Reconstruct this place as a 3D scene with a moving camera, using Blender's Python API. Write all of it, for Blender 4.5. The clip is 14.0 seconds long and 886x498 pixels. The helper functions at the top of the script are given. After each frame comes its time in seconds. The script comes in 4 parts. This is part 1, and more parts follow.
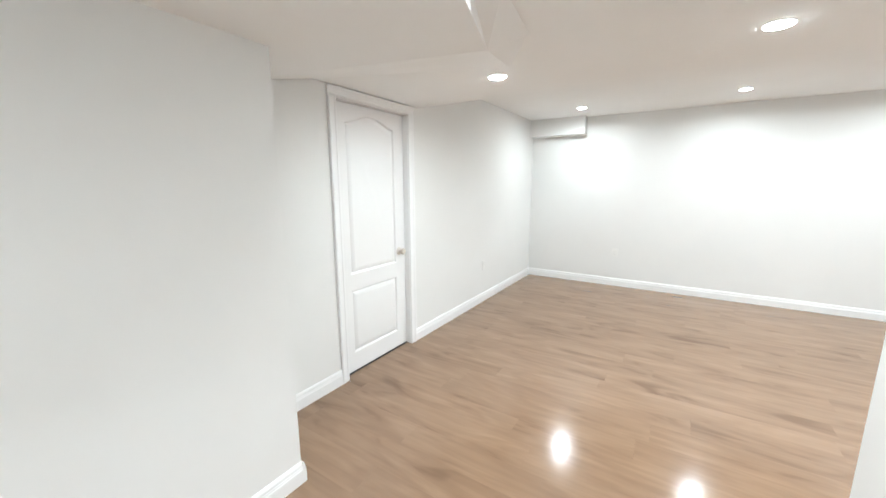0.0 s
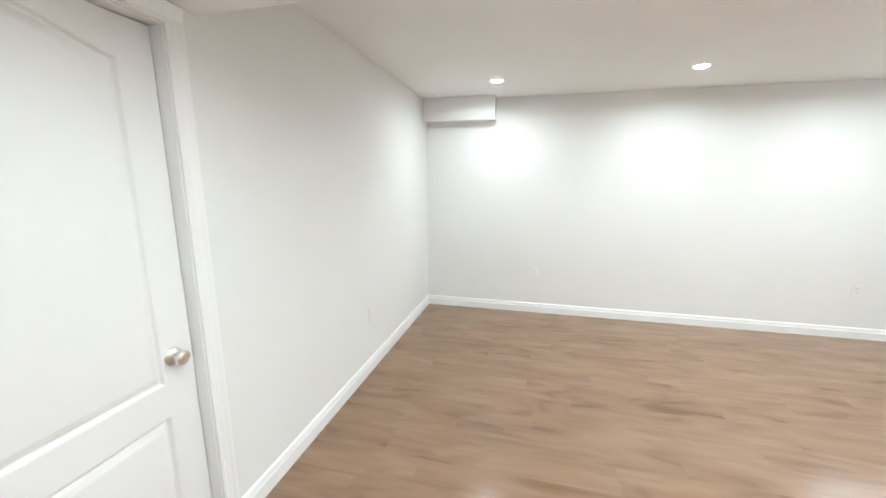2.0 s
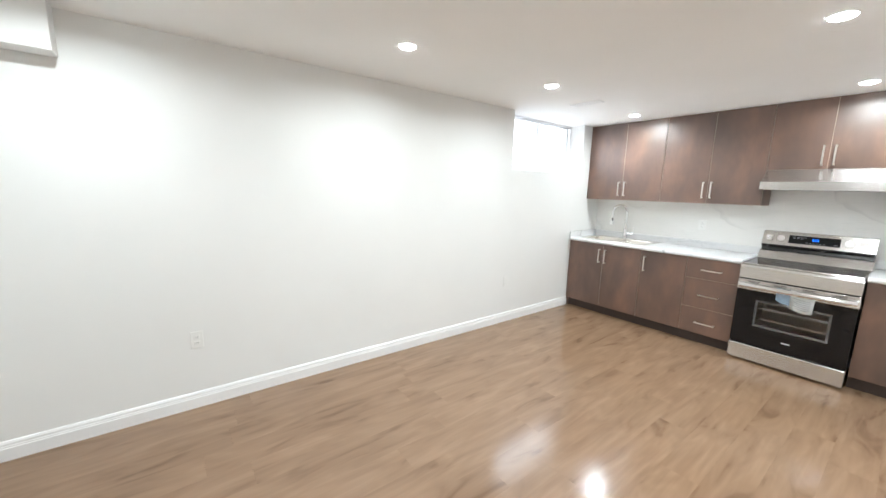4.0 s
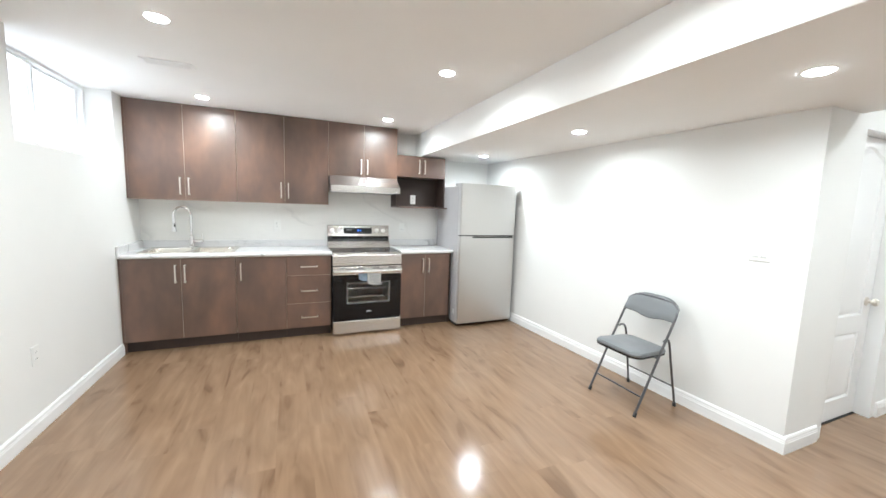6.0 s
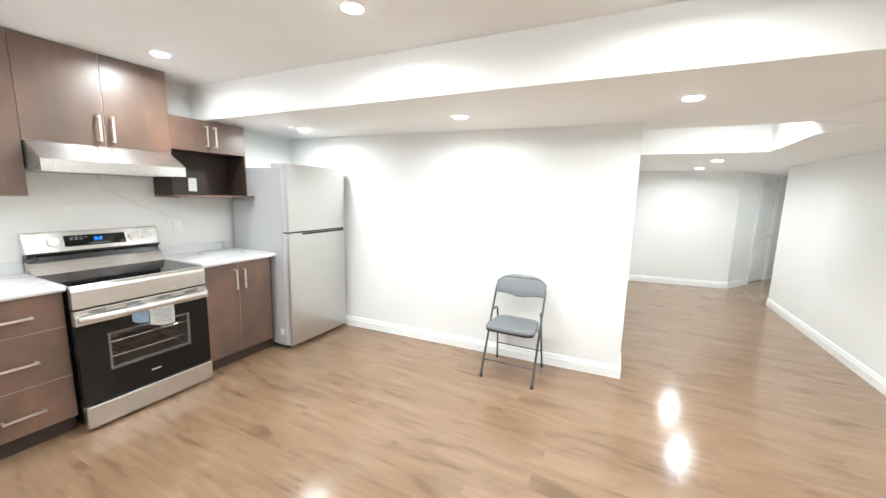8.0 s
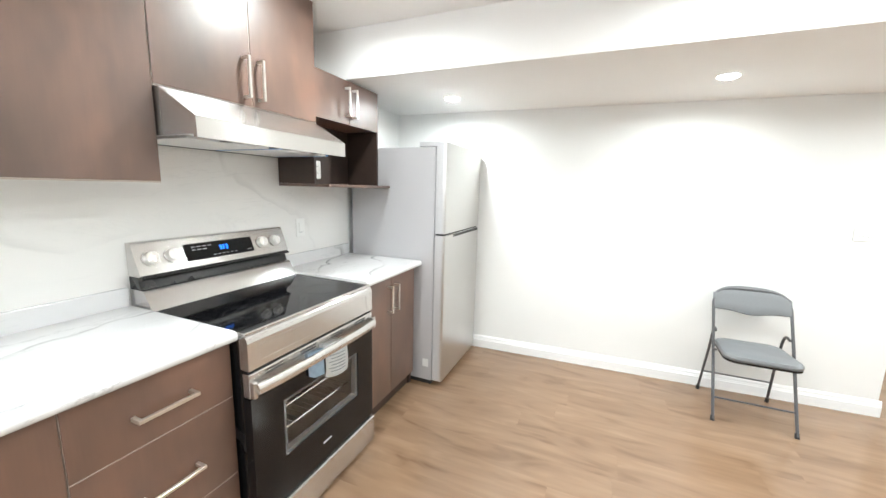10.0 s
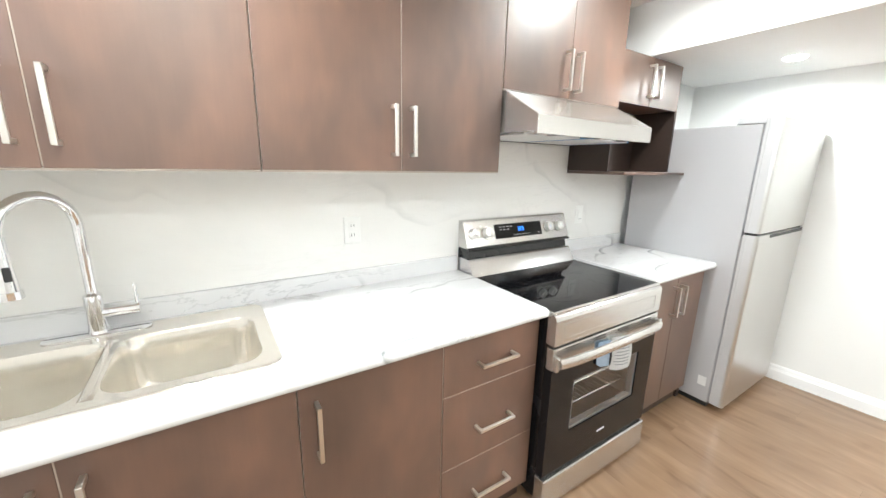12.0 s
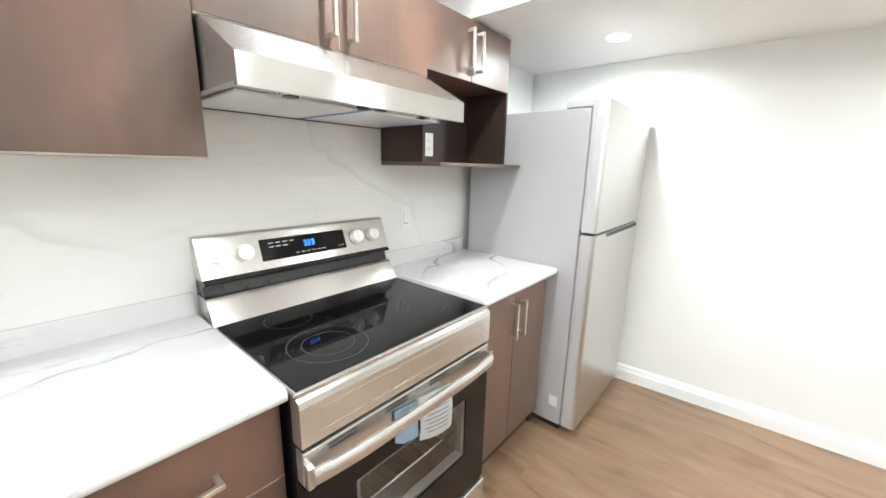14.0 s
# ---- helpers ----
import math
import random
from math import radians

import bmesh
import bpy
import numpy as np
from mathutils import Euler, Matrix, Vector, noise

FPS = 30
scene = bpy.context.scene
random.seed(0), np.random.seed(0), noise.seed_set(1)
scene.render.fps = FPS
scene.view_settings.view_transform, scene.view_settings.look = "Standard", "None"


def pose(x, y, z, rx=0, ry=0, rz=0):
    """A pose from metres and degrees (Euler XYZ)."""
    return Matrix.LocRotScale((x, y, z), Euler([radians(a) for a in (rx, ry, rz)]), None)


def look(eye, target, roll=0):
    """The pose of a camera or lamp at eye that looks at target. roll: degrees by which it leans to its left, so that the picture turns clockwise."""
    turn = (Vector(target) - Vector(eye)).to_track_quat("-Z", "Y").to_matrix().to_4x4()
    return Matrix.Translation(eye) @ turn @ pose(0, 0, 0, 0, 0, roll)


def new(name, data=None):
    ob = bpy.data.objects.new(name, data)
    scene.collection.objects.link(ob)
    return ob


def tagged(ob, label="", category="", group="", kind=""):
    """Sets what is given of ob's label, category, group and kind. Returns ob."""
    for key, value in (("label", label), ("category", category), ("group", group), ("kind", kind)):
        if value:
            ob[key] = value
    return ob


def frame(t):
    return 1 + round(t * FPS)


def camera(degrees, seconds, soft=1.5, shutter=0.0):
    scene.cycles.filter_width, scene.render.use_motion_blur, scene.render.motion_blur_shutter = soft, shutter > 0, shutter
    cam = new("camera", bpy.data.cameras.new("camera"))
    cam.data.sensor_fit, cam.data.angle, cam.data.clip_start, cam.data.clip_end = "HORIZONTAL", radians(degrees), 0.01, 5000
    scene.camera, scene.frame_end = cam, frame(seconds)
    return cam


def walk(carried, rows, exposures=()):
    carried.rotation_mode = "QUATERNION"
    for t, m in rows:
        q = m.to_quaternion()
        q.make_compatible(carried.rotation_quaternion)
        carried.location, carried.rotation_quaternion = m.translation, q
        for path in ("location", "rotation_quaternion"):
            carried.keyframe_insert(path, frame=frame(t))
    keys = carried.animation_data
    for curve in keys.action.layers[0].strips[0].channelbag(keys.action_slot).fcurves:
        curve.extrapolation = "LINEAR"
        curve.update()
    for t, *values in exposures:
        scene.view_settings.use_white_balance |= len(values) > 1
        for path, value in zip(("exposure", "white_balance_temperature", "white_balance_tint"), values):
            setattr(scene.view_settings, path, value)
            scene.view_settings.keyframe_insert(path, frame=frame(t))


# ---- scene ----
cam = camera(100.8, 14.0)

PATH = [
    (0, (-4.065, -5.616, 1.438), (-5.126, -3.957, 1.089), -0.1),
    (0.5, (-4.211, -5.331, 1.461), (-4.987, -3.521, 1.11), -0.2),
    (1, (-4.422, -4.953, 1.479), (-5.033, -3.082, 1.121), 0.1),
    (1.5, (-4.671, -4.554, 1.471), (-5.213, -2.662, 1.118), -0.0),
    (2, (-4.822, -4.16, 1.501), (-5.286, -2.25, 1.128), 0.1),
    (4.3, (-4.875, -2.551, 1.508), (-3.376, -1.262, 1.21), 1.6),
    (4.5, (-4.818, -2.359, 1.502), (-3.138, -1.31, 1.224), 1.6),
    (5, (-4.872, -1.983, 1.5), (-2.932, -1.575, 1.235), 1.9),
    (5.5, (-4.791, -1.801, 1.488), (-2.814, -1.965, 1.238), 2.0),
    (6, (-4.696, -1.426, 1.441), (-2.864, -2.196, 1.215), 1.9),
    (6.5, (-4.474, -1.215, 1.472), (-2.917, -2.448, 1.235), 1.4),
    (7, (-4.18, -0.989, 1.496), (-2.938, -2.538, 1.253), 1.4),
    (7.2, (-4.083, -0.945, 1.506), (-2.962, -2.583, 1.256), 1.3),
    (9.5, (-2.067, -0.984, 1.452), (-1.305, -2.805, 1.133), 1.5),
    (10, (-1.747, -1.006, 1.431), (-0.985, -2.825, 1.103), 1.5),
    (10.5, (-1.605, -0.894, 1.447), (-0.637, -2.609, 1.101), 1.5),
    (11, (-1.561, -0.75, 1.455), (-0.212, -2.176, 1.068), 1.6),
    (11.5, (-1.535, -0.725, 1.454), (0.05, -1.871, 1.038), 1.3),
    (12, (-1.518, -0.779, 1.456), (0.118, -1.838, 1.006), 1.2),
    (12.5, (-1.502, -0.89, 1.447), (0.126, -1.959, 0.992), 1.0),
    (13, (-1.445, -1.096, 1.448), (0.149, -2.212, 0.987), 1.1),
    (13.5, (-1.405, -1.303, 1.426), (0.104, -2.534, 0.969), 1.2),
    (14, (-1.374, -1.507, 1.419), (-0.102, -2.987, 0.98), 1.3),
]
EXPOSURES = [(0, 0.28, 6110), (0.8, 0.15, 6130), (2.0, 0.13, 6200), (4.5, 0.14, 6160), (5.0, 0.09, 6140), (6.0, 0.16, 6200), (7.0, 0.33, 6320), (9.5, 0.36, 6350), (10.5, 0.38, 6380), (12.0, 0.48, 6420), (14.0, 0.36, 6400)]
walk(cam, [(t, look(eye, target, roll)) for t, eye, target, roll in PATH], [(t, 0.42 + stops, kelvin, 10) for t, stops, kelvin in EXPOSURES])

# ---- light and exposure ----
H = 2.36            # ceiling height
HS = 2.072          # underside of the beam soffit
HB = 1.98           # underside of the low bulkhead
world = bpy.data.worlds.new("world")
scene.world = world
world.use_nodes = True
sky = world.node_tree.nodes.new("ShaderNodeTexSky")
sky.sky_type = "NISHITA"
sky.sun_disc = False
sky.sun_elevation, sky.sun_rotation = radians(40), radians(20)
world.node_tree.links.new(sky.outputs[0], world.node_tree.nodes["Background"].inputs[0])
world.node_tree.nodes["Background"].inputs[1].default_value = 0.12
LAMP_GLOW = 30.0
LAMP_WATTS = 8.6
WINDOW_WATTS = 5.0


# ---- materials ----
def mat(name, base=(0.8, 0.8, 0.8), rough=0.5, metal=0.0, coat=0.0):
    m = bpy.data.materials.new(name)
    m.use_nodes = True
    b = m.node_tree.nodes["Principled BSDF"]
    b.inputs["Base Color"].default_value = (*base, 1)
    b.inputs["Roughness"].default_value = rough
    b.inputs["Metallic"].default_value = metal
    b.inputs["Coat Weight"].default_value = coat
    return m


def node(m, kind, **sets):
    n = m.node_tree.nodes.new(kind)
    for k, v in sets.items():
        n.inputs[k.replace("_", " ")].default_value = v
    return n


def wire(m, a, out, b, inp):
    m.node_tree.links.new(a.outputs[out], b.inputs[inp])


def bsdf(m):
    return m.node_tree.nodes["Principled BSDF"]


def coords(m, scale=(1, 1, 1), world_space=False):
    """Object or world coordinates in metres, scaled."""
    mp = node(m, "ShaderNodeMapping")
    mp.inputs["Scale"].default_value = scale
    if world_space:
        wire(m, node(m, "ShaderNodeNewGeometry"), "Position", mp, "Vector")
    else:
        wire(m, node(m, "ShaderNodeTexCoord"), "Object", mp, "Vector")
    return mp


def noise_tex(m, vec, scale, detail=4.0, rough=0.55, distort=0.0):
    n = node(m, "ShaderNodeTexNoise", Scale=scale, Detail=detail, Roughness=rough, Distortion=distort)
    wire(m, vec, 0, n, "Vector")
    return n


def ramp(m, src, out, stops):
    r = node(m, "ShaderNodeValToRGB")
    e = r.color_ramp.elements
    while len(e) < len(stops):
        e.new(0.5)
    for el, (p, c) in zip(e, stops):
        el.position = p
        el.color = (*c, 1) if len(c) == 3 else c
    wire(m, src, out, r, "Fac")
    return r


def bump(m, src, out, strength, distance=0.001):
    b = node(m, "ShaderNodeBump", Strength=strength, Distance=distance)
    wire(m, src, out, b, "Height")
    wire(m, b, "Normal", bsdf(m), "Normal")
    return b


def paint(name, base, rough, mottling=0.03, relief=0.15):
    """Rolled wall paint: fine orange-peel relief and faint large unevenness."""
    m = mat(name, base, rough)
    c = coords(m, world_space=True)
    big = noise_tex(m, c, 1.3, 3)
    lo = tuple(v * (1 - mottling) for v in base)
    hi = tuple(min(1, v * (1 + mottling * 0.6)) for v in base)
    r = ramp(m, big, "Fac", [(0.3, lo), (0.7, hi)])
    wire(m, r, "Color", bsdf(m), "Base Color")
    bump(m, noise_tex(m, c, 420, 3), "Fac", relief, 0.0006)
    return m


M_WALL = paint("wall_paint", (0.81, 0.812, 0.80), 0.75, 0.02)
M_CEIL = paint("ceiling_paint", (0.90, 0.895, 0.885), 0.85, 0.02, 0.3)
M_TRIM = paint("trim_enamel", (0.87, 0.872, 0.872), 0.3, 0.01, 0.03)


def laminate():
    """Brown laminate boards with long grain along x and a clear sheen."""
    m = mat("laminate", (0.25, 0.15, 0.09), 0.22)
    oi = node(m, "ShaderNodeObjectInfo")
    geo = node(m, "ShaderNodeNewGeometry")
    sep = node(m, "ShaderNodeVectorMath")
    sep.operation = "ADD"
    rnd = node(m, "ShaderNodeVectorMath")
    rnd.operation = "SCALE"
    rnd.inputs["Scale"].default_value = 37.0
    cmb = node(m, "ShaderNodeCombineXYZ")
    wire(m, oi, "Random", cmb, "X")
    wire(m, oi, "Random", cmb, "Z")
    wire(m, cmb, 0, rnd, 0)
    wire(m, geo, "Position", sep, 0)
    wire(m, rnd, 0, sep, 1)
    mp = node(m, "ShaderNodeMapping")
    mp.inputs["Scale"].default_value = (0.9, 3.6, 1)
    wire(m, sep, 0, mp, "Vector")
    geo_map = coords(m, (1, 1, 1), True)
    cloud = noise_tex(m, mp, 2.2, 2.5, 0.55, 0.9)
    mp2 = node(m, "ShaderNodeMapping")
    mp2.inputs["Scale"].default_value = (1.1, 16, 1)
    wire(m, sep, 0, mp2, "Vector")
    grain = noise_tex(m, mp2, 2.0, 1.5, 0.5, 0.6)
    r1 = ramp(m, cloud, "Fac", [(0.26, (0.162, 0.095, 0.054)), (0.40, (0.242, 0.150, 0.091)), (0.58, (0.274, 0.173, 0.106)), (0.76, (0.304, 0.195, 0.123))])
    r2 = ramp(m, grain, "Fac", [(0.32, (0.94, 0.932, 0.925)), (0.68, (1.03, 1.03, 1.03))])
    mx = node(m, "ShaderNodeMix")
    mx.data_type, mx.blend_type = "RGBA", "MULTIPLY"
    mx.inputs[0].default_value = 1.0
    wire(m, r1, "Color", mx, 6)
    wire(m, r2, "Color", mx, 7)
    hue = node(m, "ShaderNodeHueSaturation")
    var = node(m, "ShaderNodeMapRange")
    var.inputs["To Min"].default_value, var.inputs["To Max"].default_value = 0.985, 1.015
    wire(m, oi, "Random", var, "Value")
    wire(m, var, 0, hue, "Value")
    wire(m, mx, 2, hue, "Color")
    wire(m, hue, 0, bsdf(m), "Base Color")
    smear = noise_tex(m, geo_map, 1.6, 2)
    rr = ramp(m, smear, "Fac", [(0.3, (0.145,) * 3), (0.7, (0.185,) * 3)])
    wire(m, rr, "Color", bsdf(m), "Roughness")
    bsdf(m).inputs["Specular IOR Level"].default_value = 0.6
    return m


M_FLOOR = laminate()


def wood_dark():
    """Dark espresso cabinet foil: soft vertical grain with reddish clouds."""
    m = mat("cabinet_wood", (0.06, 0.03, 0.02), 0.33)
    c = coords(m, (2.6, 2.6, 1.3), True)
    cloud = noise_tex(m, c, 1.5, 3, 0.55, 0.15)
    c2 = coords(m, (60, 60, 2.2), True)
    grain = noise_tex(m, c2, 2.5, 4, 0.6, 0.3)
    r1 = ramp(m, cloud, "Fac", [(0.30, (0.078, 0.042, 0.028)), (0.50, (0.124, 0.066, 0.044)), (0.70, (0.190, 0.097, 0.062))])
    r2 = ramp(m, grain, "Fac", [(0.3, (0.965,) * 3), (0.7, (1.025,) * 3)])
    mx = node(m, "ShaderNodeMix")
    mx.data_type, mx.blend_type = "RGBA", "MULTIPLY"
    mx.inputs[0].default_value = 1.0
    wire(m, r1, "Color", mx, 6)
    wire(m, r2, "Color", mx, 7)
    wire(m, mx, 2, bsdf(m), "Base Color")
    rr = ramp(m, cloud, "Fac", [(0.3, (0.48,) * 3), (0.7, (0.58,) * 3)])
    wire(m, rr, "Color", bsdf(m), "Roughness")
    bsdf(m).inputs["Specular IOR Level"].default_value = 0.5
    bsdf(m).inputs["Coat Weight"].default_value = 0.9
    bsdf(m).inputs["Coat IOR"].default_value = 1.6
    bsdf(m).inputs["Coat Roughness"].default_value = 0.38
    bump(m, grain, "Fac", 0.05, 0.0004)
    return m


def marble(name, rough, base, dirs, freq, strength, fine_strength):
    """White stone with a few long soft grey veins along one slant, and fine drifting ones."""
    m = mat(name, base, rough)
    pos = coords(m, (1, 1, 1), True)
    dot = node(m, "ShaderNodeVectorMath")
    dot.operation = "DOT_PRODUCT"
    wire(m, pos, 0, dot, 0)
    dot.inputs[1].default_value = tuple(v * freq for v in dirs)
    warp = noise_tex(m, pos, 1.7, 3, 0.45, 0.3)
    add = node(m, "ShaderNodeMath")
    add.operation = "MULTIPLY_ADD"
    add.inputs[1].default_value = 1.9
    wire(m, warp, "Fac", add, 0)
    wire(m, dot, "Value", add, 2)
    fr = node(m, "ShaderNodeMath")
    fr.operation = "FRACT"
    wire(m, add, 0, fr, 0)
    vein = ramp(m, fr, 0, [(0.43, (0, 0, 0)), (0.49, (0.75,) * 3), (0.505, (1, 1, 1)), (0.53, (0, 0, 0))])
    mask = noise_tex(m, pos, 2.2, 3)
    mr = ramp(m, mask, "Fac", [(0.40, (0, 0, 0)), (0.60, (1, 1, 1))])
    one = node(m, "ShaderNodeMath")
    one.operation = "MULTIPLY"
    wire(m, vein, "Color", one, 0)
    wire(m, mr, "Color", one, 1)
    amt = node(m, "ShaderNodeMath")
    amt.operation = "MULTIPLY"
    amt.inputs[1].default_value = strength
    wire(m, one, 0, amt, 0)
    mp = node(m, "ShaderNodeMapping")
    mp.inputs["Rotation"].default_value = (0.6, 0.35, 0.7)
    mp.inputs["Scale"].default_value = (1.4, 0.55, 1.9)
    wire(m, pos, 0, mp, "Vector")
    drift = noise_tex(m, mp, 2.0, 8, 0.62, 1.8)
    vein2 = ramp(m, drift, "Fac", [(0.480, (0, 0, 0)), (0.497, (1, 1, 1)), (0.508, (0, 0, 0))])
    mask2 = noise_tex(m, mp, 1.5, 3)
    mr2 = ramp(m, mask2, "Fac", [(0.46, (0, 0, 0)), (0.62, (1, 1, 1))])
    two = node(m, "ShaderNodeMath")
    two.operation = "MULTIPLY"
    wire(m, vein2, "Color", two, 0)
    wire(m, mr2, "Color", two, 1)
    tot = node(m, "ShaderNodeMath")
    tot.operation, tot.use_clamp = "MULTIPLY_ADD", True
    tot.inputs[1].default_value = fine_strength
    wire(m, two, 0, tot, 0)
    wire(m, amt, 0, tot, 2)
    soft = noise_tex(m, mp, 1.1, 5, 0.6, 0.8)
    ground_tone = ramp(m, soft, "Fac", [(0.35, tuple(v * 0.95 for v in base)), (0.6, base)])
    mx = node(m, "ShaderNodeMix")
    mx.data_type = "RGBA"
    wire(m, tot, 0, mx, 0)
    wire(m, ground_tone, "Color", mx, 6)
    mx.inputs[7].default_value = (0.20, 0.20, 0.205, 1)
    wire(m, mx, 2, bsdf(m), "Base Color")
    return m


def brushed(name, base, rough, along="y"):
    """Brushed steel: very fine lines along one axis, and soft smears in the gloss."""
    m = mat(name, base, rough, 1.0)
    sc = {"x": (3, 900, 900), "y": (900, 3, 900), "z": (900, 900, 3)}[along]
    lines = noise_tex(m, coords(m, sc, True), 1.0, 2)
    smear = noise_tex(m, coords(m, (1, 1, 1), True), 4.0, 3)
    add = node(m, "ShaderNodeMath")
    add.operation = "MULTIPLY_ADD"
    add.inputs[1].default_value = 0.35
    wire(m, lines, "Fac", add, 0)
    wire(m, smear, "Fac", add, 2)
    r = ramp(m, add, 0, [(0.45, (rough * 0.94,) * 3), (0.95, (rough * 1.07,) * 3)])
    wire(m, r, "Color", bsdf(m), "Roughness")
    t = ramp(m, lines, "Fac", [(0.3, tuple(v * 0.99 for v in base)), (0.7, base)])
    wire(m, t, "Color", bsdf(m), "Base Color")
    return m


def speckled(name, base, rough, metal=0.0, spread=0.06, scale=60):
    """A plain finish with faint grain and smudges in gloss."""
    m = mat(name, base, rough, metal)
    c = coords(m, (1, 1, 1), True)
    n = noise_tex(m, c, scale, 3)
    r = ramp(m, n, "Fac", [(0.3, tuple(v * (1 - spread) for v in base)), (0.7, tuple(min(1, v * (1 + spread)) for v in base))])
    wire(m, r, "Color", bsdf(m), "Base Color")
    s = noise_tex(m, c, 7, 3)
    rr = ramp(m, s, "Fac", [(0.3, (rough * 0.85,) * 3), (0.7, (min(1, rough * 1.15),) * 3)])
    wire(m, rr, "Color", bsdf(m), "Roughness")
    return m


def glow(name, colour, strength):
    m = mat(name, colour, 0.4)
    bsdf(m).inputs["Emission Color"].default_value = (*colour, 1)
    bsdf(m).inputs["Emission Strength"].default_value = strength
    return m


def clear_glass(name, tint=(1, 1, 1), rough=0.0):
    m = mat(name, tint, rough)
    bsdf(m).inputs["Transmission Weight"].default_value = 1.0
    bsdf(m).inputs["IOR"].default_value = 1.45
    return m


M_WOOD = wood_dark()
M_MELAMINE = speckled("pale_melamine", (0.50, 0.44, 0.38), 0.5, 0.0, 0.03)
# darker cabinet brown, with the shade of recesses put into the colour
M_WOOD_SHADE = speckled("cabinet_wood_shaded", (0.042, 0.026, 0.020), 0.5)
M_MARBLE = marble("counter_marble", 0.16, (0.76, 0.76, 0.765), (0.90, 0.24, -0.40), 3.6, 0.8, 0.36)
M_SPLASH = marble("splash_marble", 0.24, (0.84, 0.832, 0.81), (0.0, 0.62, -0.78), 1.7, 0.15, 0.09)
M_STEEL = brushed("stainless_steel", (0.67, 0.656, 0.636), 0.25, "y")
bsdf(M_STEEL).inputs["Metallic"].default_value = 0.95
tang = node(M_STEEL, "ShaderNodeTangent")
tang.direction_type, tang.axis = "RADIAL", "Y"
wire(M_STEEL, tang, 0, bsdf(M_STEEL), "Tangent")
bsdf(M_STEEL).inputs["Anisotropic"].default_value = 0.7
M_STEEL_SINK = brushed("sink_steel", (0.76, 0.72, 0.655), 0.18, "y")
bsdf(M_STEEL_SINK).inputs["Metallic"].default_value = 0.85
M_FRIDGE = brushed("fridge_steel", (0.62, 0.61, 0.595), 0.33, "z")
M_FRIDGE_SIDE = speckled("fridge_side_paint", (0.52, 0.512, 0.525), 0.42, 0.2, 0.03, 300)
M_FRIDGE_EDGE = speckled("fridge_door_edge", (0.60, 0.595, 0.60), 0.4, 0.3, 0.02, 300)
M_NICKEL = brushed("satin_nickel", (0.78, 0.75, 0.70), 0.30, "z")
M_CHROME = speckled("chrome", (0.86, 0.86, 0.87), 0.05, 1.0, 0.01)
M_BLACK_GLASS = speckled("black_glass", (0.007, 0.007, 0.008), 0.045, 0.0, 0.02)
for _m in (M_BLACK_GLASS,):
    bsdf(_m).inputs["Specular IOR Level"].default_value = 0.32
M_BLACK = speckled("black_enamel", (0.008, 0.008, 0.009), 0.25)
M_BLACK_MATT = speckled("black_plastic", (0.02, 0.02, 0.02), 0.55)
M_WHITE_PLASTIC = speckled("white_plastic", (0.82, 0.82, 0.80), 0.35, 0.0, 0.01)
M_KNOB = speckled("silver_knob", (0.86, 0.85, 0.83), 0.3, 0.75, 0.02)
M_VINYL = speckled("grey_vinyl", (0.165, 0.172, 0.182), 0.42, 0.0, 0.08, 220)
M_TUBE = speckled("grey_tube", (0.10, 0.10, 0.105), 0.32, 0.5, 0.05, 90)
M_RUBBER = speckled("rubber", (0.02, 0.02, 0.02), 0.7)
M_LAMP = glow("lamp_diffuser", (0.94, 1.0, 0.98), LAMP_GLOW)
M_BLUE = glow("display_blue", (0.01, 0.20, 1.0), 2.2)
M_ICON = speckled("pale_print", (0.55, 0.55, 0.57), 0.5)
M_PAPER = speckled("white_paper", (0.80, 0.80, 0.79), 0.75, 0.0, 0.03)
M_INK_SHADE = speckled("grey_ink_shade", (0.30, 0.31, 0.34), 0.8)
M_BLUE_PAPER = speckled("blue_leaflet", (0.24, 0.33, 0.43), 0.35, 0.0, 0.15, 40)
M_FILM = speckled("blue_film", (0.10, 0.28, 0.62), 0.3)
M_GLASS = clear_glass("window_glass")
M_OVEN_GLASS = clear_glass("oven_glass", (0.93, 0.94, 0.94))
M_FRAME = speckled("vinyl_frame", (0.86, 0.87, 0.88), 0.4, 0.0, 0.01)


# ---- building helpers ----
def box_bm(bm, lo, hi, bevel=0.0, seg=2):
    """Adds a box from corner lo to corner hi, with rounded edges."""
    r = bmesh.ops.create_cube(bm, size=1.0)
    vs = r["verts"]
    size = [hi[i] - lo[i] for i in range(3)]
    mid = [(hi[i] + lo[i]) / 2 for i in range(3)]
    bmesh.ops.scale(bm, vec=size, verts=vs)
    bmesh.ops.translate(bm, vec=mid, verts=vs)
    if bevel > 0:
        es = list({e for v in vs for e in v.link_edges})
        bmesh.ops.bevel(bm, geom=es, offset=min(bevel, min(abs(s) for s in size) * 0.45), segments=seg, affect="EDGES", profile=0.5)
    return bm


def prism_bm(bm, pts, axis, a, b):
    """Adds a prism: a closed outline of 2D points, run along axis from a to b."""
    def put(p, v):
        return {"x": (v, p[0], p[1]), "y": (p[0], v, p[1]), "z": (p[0], p[1], v)}[axis]
    va = [bm.verts.new(put(p, a)) for p in pts]
    vb = [bm.verts.new(put(p, b)) for p in pts]
    n = len(pts)
    bm.faces.new(va)
    bm.faces.new(vb[::-1])
    for i in range(n):
        bm.faces.new((va[i], vb[i], vb[(i + 1) % n], va[(i + 1) % n]))
    bmesh.ops.recalc_face_normals(bm, faces=bm.faces)
    return bm


